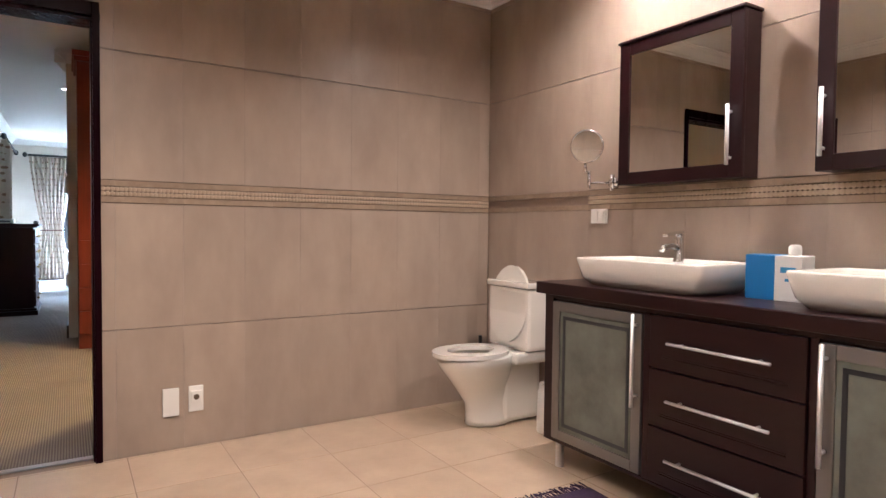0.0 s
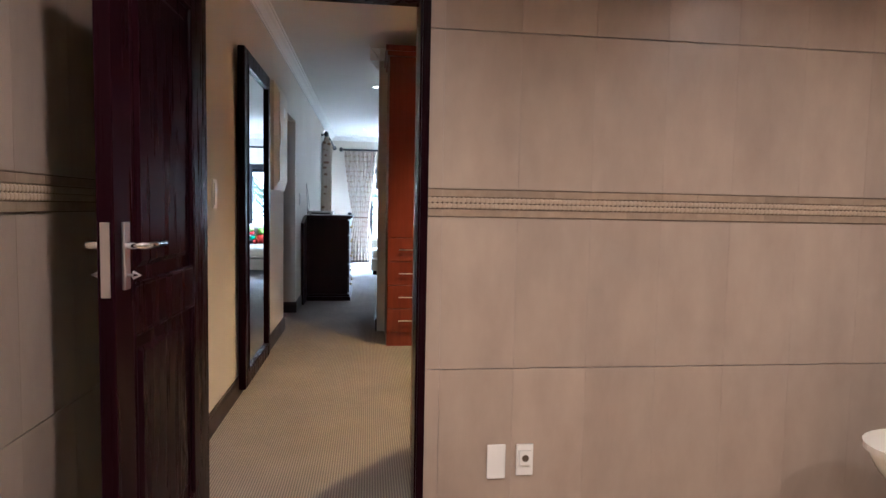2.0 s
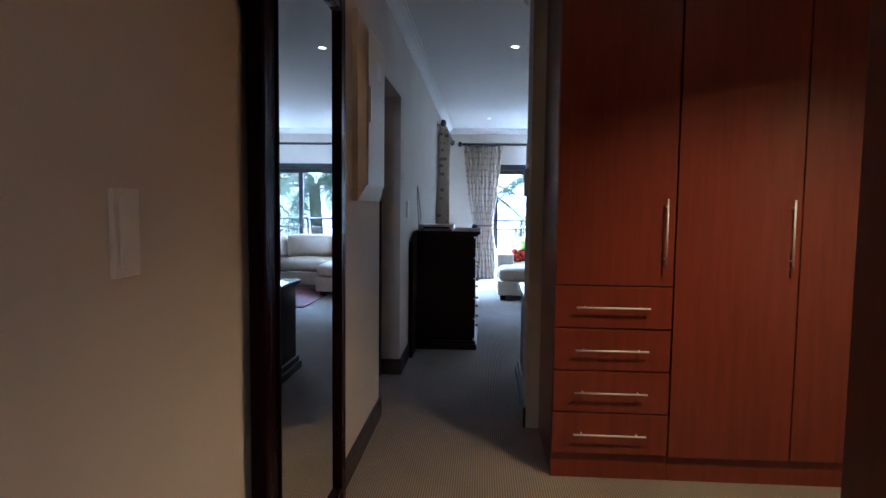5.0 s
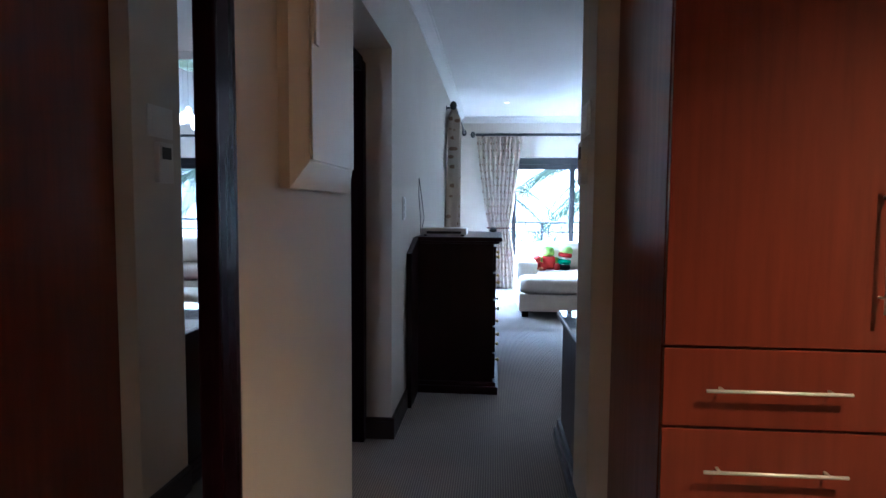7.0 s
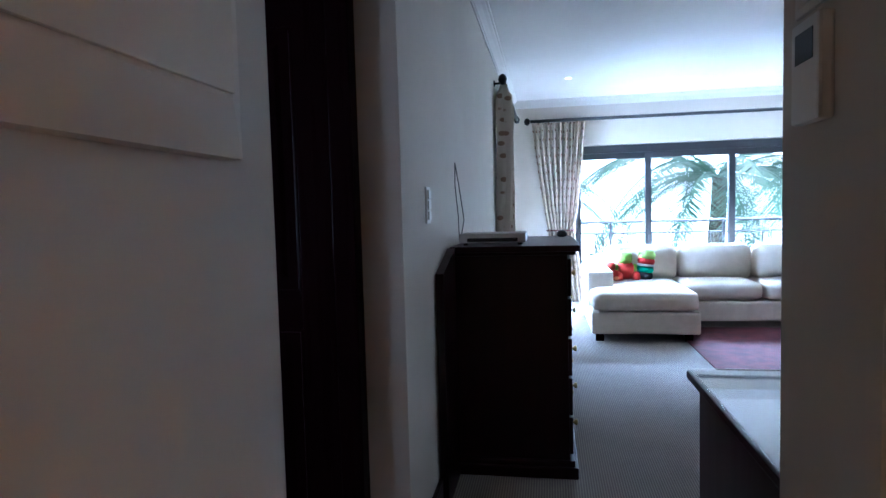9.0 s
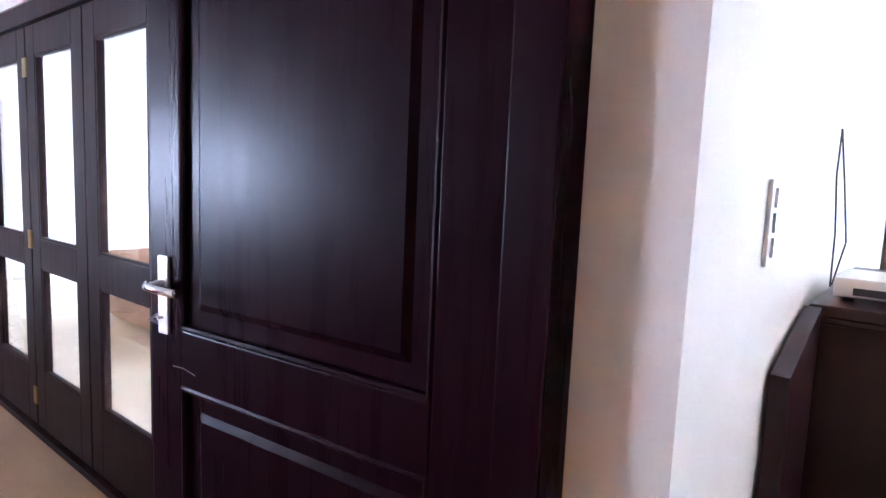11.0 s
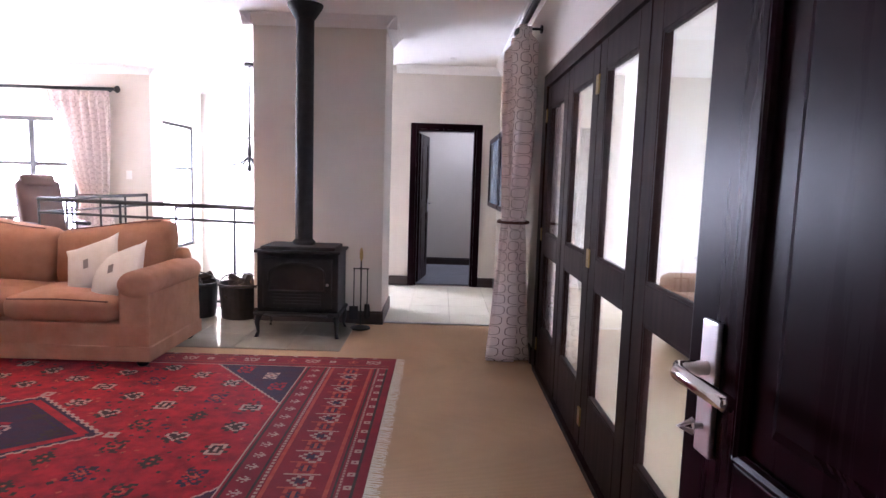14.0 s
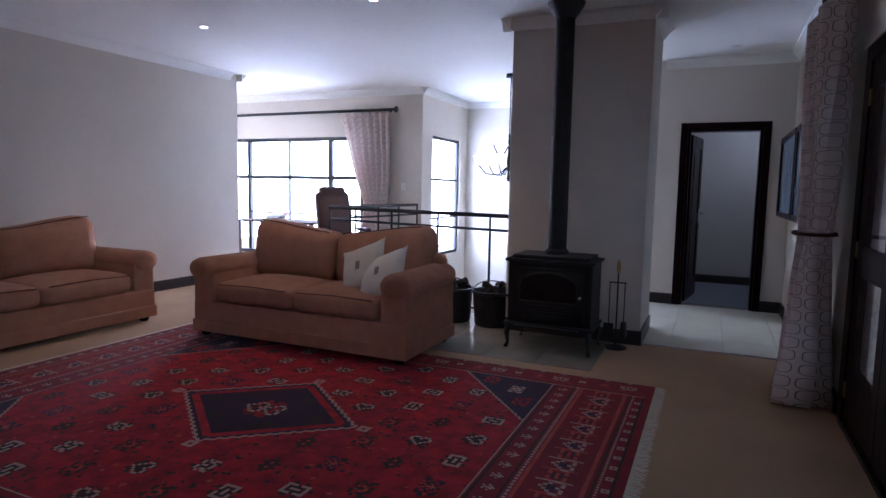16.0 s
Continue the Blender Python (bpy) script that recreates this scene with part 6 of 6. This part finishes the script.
# Assumed window, added so that daylight can reach the sunroom.
W5 = struct("window_5", boxes([(-8.3, -8.22, 12.52, 12.58, 0.3, 2.1), (-5.68, -5.6, 12.52, 12.58, 0.3, 2.1), (-8.22, -5.68, 12.52, 12.58, 2.03, 2.1), (-8.22, -5.68, 12.52, 12.58, 0.3, 0.37), (-7.0, -6.92, 12.52, 12.58, 0.37, 2.03)], 0.003), "black", "dark framed sunroom window")
struct("wall_balcony_side", box(-1.10, -0.97, 14.62, 15.4, -0.1, 2.9), "wall")


# ---- skirtings and cornices ----
def skirt(name, x0, x1, y0, y1, h=0.125):
    struct(name, boxes([(x0, x1, y0, y1, 0.0, h - 0.02), (x0, x1, y0, y1, h - 0.02, h)], 0.004), "skirting", "dark stained timber skirting board")


skirt("skirting", -0.67, -0.652, 3.31, 6.99)
skirt("skirting", -0.67, -0.652, 7.96, 8.82)
skirt("skirting", -0.67, -0.652, 9.86, 11.9)
skirt("skirting", -0.87, -0.652, 7.942, 7.96)
skirt("skirting", 0.249, 0.267, 6.87, 7.235)
skirt("skirting", -0.67, 0.17, 14.442, 14.46)
skirt("skirting", -7.65, -0.98, 1.45, 1.468)
skirt("skirting", -7.798, -7.78, -3.0, 1.45)
skirt("skirting", -6.54, -6.522, 5.78, 6.97)
skirt("skirting", -7.30, -6.522, 6.97, 6.988)
skirt("skirting", -8.72, -8.702, 6.72, 7.095)
skirt("skirting", -8.72, -8.702, 8.005, 8.22)
skirt("skirting", -8.70, -5.42, 8.202, 8.22)
skirt("skirting", -10.74, -10.722, 6.9, 8.22)


def cornice(name, p0, p1, inward, top, size=0.095):
    """A moulded plaster cornice along a wall top. inward: the way from the wall into the room."""
    p0, p1, w = Vector((*p0, 0)), Vector((*p1, 0)), Vector((*inward, 0))
    prof = [(0, 0), (0.010, 0), (0.014, 0.012), (0.022, 0.016), (0.030, 0.030), (0.052, 0.058), (0.072, 0.072), (0.078, 0.082), (0.092, 0.084), (0.095, 0.095), (0, 0.095)]
    bm = bmesh.new()
    ends = [[bm.verts.new(p + w * a * size / 0.095 + Vector((0, 0, top - size + b * size / 0.095))) for a, b in prof] for p in (p0, p1)]
    n = len(prof)
    for k in range(n):
        bm.faces.new((ends[0][k], ends[0][(k + 1) % n], ends[1][(k + 1) % n], ends[1][k]))
    bm.faces.new(ends[0])
    bm.faces.new(ends[1][::-1])
    bmesh.ops.recalc_face_normals(bm, faces=bm.faces)
    struct(name, bm, "ceiling", "white moulded plaster cornice")


CT = CEIL - 0.001
cornice("cornice", (-0.67, 3.30), (-0.67, 14.46), (1, 0), CT)
cornice("cornice", (-0.67, 14.46), (5.5, 14.46), (0, -1), CT)
cornice("cornice", (0.267, 7.235), (5.5, 7.235), (0, 1), CT)
cornice("cornice", (0.267, 6.775), (0.267, 7.33), (-1, 0), CT)
cornice("cornice", (0.172, 6.87), (2.1, 6.87), (0, -1), CT)
cornice("cornice", (-7.65, 1.45), (-0.97, 1.45), (0, 1), CT)
cornice("cornice", (-7.78, 1.545), (-7.78, -3.0), (-1, 0), CT)
cornice("cornice", (-6.54, 5.685), (-6.54, 7.065), (1, 0), CT)
cornice("cornice", (-7.3, 6.97), (-6.445, 6.97), (0, 1), CT)
cornice("cornice", (-7.3, 5.78), (-6.445, 5.78), (0, -1), CT)
cornice("cornice", (-8.72, 6.9), (-8.72, 8.22), (1, 0), CT)
cornice("cornice", (-8.72, 8.22), (-0.97, 8.22), (0, -1), CT)
cornice("cornice", (-9.48, -3.0), (-9.48, 3.45), (1, 0), CT)
cornice("cornice", (-11.25, 3.45), (-9.48, 3.45), (0, 1), CT)
cornice("cornice", (-11.25, 3.45), (-11.25, 6.72), (1, 0), CT)
cornice("cornice", (-0.97, 1.45), (-0.97, 8.22), (-1, 0), CT)
cornice("cornice", (-0.765, 3.15), (2.64, 3.15), (0, -1), BCEIL - 0.001)
cornice("cornice", (2.64, 3.15), (2.64, -1.6), (-1, 0), BCEIL - 0.001)
cornice("cornice", (-0.75, 3.15), (-0.75, -1.6), (1, 0), BCEIL - 0.001)
cornice("cornice", (-0.75, -1.6), (2.64, -1.6), (0, 1), BCEIL - 0.001)


def downlight_fitting(x, y, z, power):
    t = thing("downlight", "small round white recessed ceiling downlight", "ceiling light", pose(x, y, z))
    part("trim_ring", lathe([(0.030, -0.001), (0.044, -0.006), (0.046, -0.001), (0.046, 0.0)], 24), "plastic", t)
    part("lamp", lathe([(0.001, -0.003), (0.029, -0.003), (0.029, 0.0)], 20), lamp_on if power else "plastic", t, "lit halogen lamp" if power else "unlit lamp")


lamp_on = glow("halogen_on", (1.0, 0.95, 0.85), 14.0)
# The bedroom fittings at x = 2.6 are added, matching their unseen lamps.
for x, y in [(0.25, 8.7), (0.07, 13.1), (2.6, 9.0), (2.6, 12.4), (1.30, 4.98), (-5.74, 2.95), (-5.59, 4.91), (-8.75, 1.62)]:
    downlight_fitting(x, y, CEIL, 1)
downlight_fitting(-8.2, 7.6, CEIL, 0)


# ---- tiles ----
def tile_mesh(name, dx, dy, dz, material, bev=0.0012):
    me = bpy.data.meshes.new(name)
    bm = bmesh.new()
    b, e = bev, bev * 0.2
    lo = [bm.verts.new(p) for p in ((0, 0, 0), (dx, 0, 0), (dx, dy, 0), (0, dy, 0))]
    m1 = [bm.verts.new(p) for p in ((0, 0, dz - b), (dx, 0, dz - b), (dx, dy, dz - b), (0, dy, dz - b))]
    hi = [bm.verts.new(p) for p in ((e, b, dz), (dx - e, b, dz), (dx - e, dy - b, dz), (e, dy - b, dz))]
    for a, c in ((lo, m1), (m1, hi)):
        for k in range(4):
            bm.faces.new((a[k], a[(k + 1) % 4], c[(k + 1) % 4], c[k]))
    bm.faces.new(hi)
    bm.to_mesh(me)
    bm.free()
    me.materials.append(M[material])
    return me


def spans(lo, hi, start, step):
    """The cuts of a row of tiles from lo to hi whose joints fall on start plus whole steps."""
    k = math.floor((lo - start) / step)
    out, a = [], lo
    while a < hi - 0.01:
        k += 1
        b = min(hi, start + k * step)
        if b - a > 0.01:
            out.append((a, b))
        a = b
    return out


cache = {}


def tile(parent, dx, dy, dz, material, m, name="tile"):
    key = (round(dx, 3), round(dy, 3), dz, material)
    if key not in cache:
        cache[key] = tile_mesh(name, dx, dy, dz, material)
    ob = new(name, cache[key])
    ob.parent = parent
    ob.matrix_basis = m
    return ob


tile_rows = [(0.0, 0.618, "tile"), (0.621, 1.223, "tile"), (1.334, 1.938, "tile"), (1.941, 2.53, "tile"), (2.533, 2.65, "tile")]
G = 0.0003


def clad(parent, along, lo, hi, start, to_m, rows=tile_rows, skip=None):
    for a, b in spans(lo, hi, start, 0.30):
        for z0, z1, nm in rows:
            if skip and skip(a, b, z0, z1):
                continue
            tile(parent, b - a - G, z1 - z0, 0.013, "tile", to_m(a, z0))
    for a, b in spans(lo, hi, start, 0.15):
        for z0, z1 in ((1.2265, 1.2530), (1.3035, 1.3300)):
            if not (skip and skip(a, b, z0, z1)):
                tile(parent, b - a - G, z1 - z0, 0.015, "listello", to_m(a, z0), "border_tile")
    for a, b in spans(lo, hi, start, 1.2):
        if skip and skip(a, b, 1.25, 1.3):
            continue
        n = max(1, round((b - a) / 0.0185))
        step = (b - a) / n
        part("mosaic_bed", box(0, b - a, 0, 0.049, 0, 0.0122), "joint", parent, "dark bed behind the mosaic", at=to_m(a, 1.2538))
        bm = bmesh.new()
        for i in range(n):
            for j in range(2):
                cx, cy, r = (i + 0.5) * step, 0.0135 + 0.0225 * j, 0.0118
                rings = [[bm.verts.new((cx + q * r * math.cos(math.pi * k / 4), cy + q * r * math.sin(math.pi * k / 4), z)) for k in range(8)] for q, z in ((1.0, 0.012), (0.92, 0.0148), (0.55, 0.0162))]
                for lo, hi in zip(rings, rings[1:]):
                    for k in range(8):
                        bm.faces.new((lo[k], lo[(k + 1) % 8], hi[(k + 1) % 8], hi[k]))
                bm.faces.new(rings[-1])
        part("mosaic_strip", bm, "mosaic", parent, "cream pebble mosaic border strip", kind="stuff", at=to_m(a, 1.2538))
        part("border_line", boxes([(0, b - a, -0.0305, -0.0275, 0, 0.0155), (0, b - a, 0.0765, 0.0795, 0, 0.0155)]), "joint", parent, "dark border line", at=to_m(a, 1.2538))


O = bpy.data.objects


def frame_m(origin, ux, uy):
    """The pose that takes a tile's own x and y to the ways ux and uy."""
    ux, uy = Vector(ux), Vector(uy)
    uz = ux.cross(uy)
    m = Matrix((ux, uy, uz)).transposed().to_4x4()
    m.translation = origin
    return m


door_skip = lambda a, b, z0, z1: b > -0.53 and a < 0.405 and z0 < 2.13
clad(O["wall_bathroom_door"], "x", 0.402, 2.64, 0.46, lambda a, z: frame_m((a, 3.165, z), (1, 0, 0), (0, 0, 1)))
clad(O["wall_bathroom_door"], "x", -0.75, -0.537, 0.46, lambda a, z: frame_m((a, 3.165, z), (1, 0, 0), (0, 0, 1)))
for a, b in spans(-0.537, 0.402, 0.46, 0.30):
    for z0, z1 in ((2.145, 2.53), (2.533, 2.65)):
        tile(O["wall_bathroom_door"], b - a - G, z1 - z0, 0.013, "tile", frame_m((a, 3.165, z0), (1, 0, 0), (0, 0, 1)))
clad(O["wall_bathroom_vanity"], "y", -1.6, 3.15, 3.15, lambda a, z: frame_m((2.655, a + 0.2992, z), (0, -1, 0), (0, 0, 1)))
clad(O["wall_bathroom_side"], "y", -1.6, 3.15, 3.15, lambda a, z: frame_m((-0.765, a, z), (0, 1, 0), (0, 0, 1)))
FT_ = O["floor_bathroom_base"]
for a, b in spans(-0.75, 2.64, 1.365, 0.43):
    for c, d in spans(-1.6, 3.15, 2.70, 0.43):
        tile(FT_, b - a - 0.004, d - c - 0.004, 0.004, "floor_tile", pose(a, c, -0.004), "floor_tile")
part("floor_slab", box(-0.75, 2.65, -1.6, 3.16, -0.003, -0.0012), "grout", FT_, "")
HT_ = O["floor_tiled_hall"]
for a, b in spans(-8.72, -6.62, -6.62, 0.42):
    for c, d in spans(6.72, 8.2, 6.78, 0.42):
        tile(HT_, b - a - 0.0015, d - c - 0.0015, 0.006, "hall_tile", pose(a, c, -0.003), "floor_tile")
HB = struct("hearth_base", box(-7.0, -5.60, 4.30, 6.74, 0.0, 0.004), "grout", "grout bed under the hearth tiles")
for a, b in spans(-7.0, -5.60, -5.60, 0.42):
    for c, d in spans(4.30, 6.74, 6.74, 0.42):
        tile(HB, b - a - 0.004, d - c - 0.004, 0.006, "hearth_tile", pose(a, c, 0.003), "floor_tile")
struct("floor_trim", box(-6.64, -6.60, 6.99, 8.2, 0.0, 0.010, 0.002), "steel", "metal trim strip between carpet and tiles")
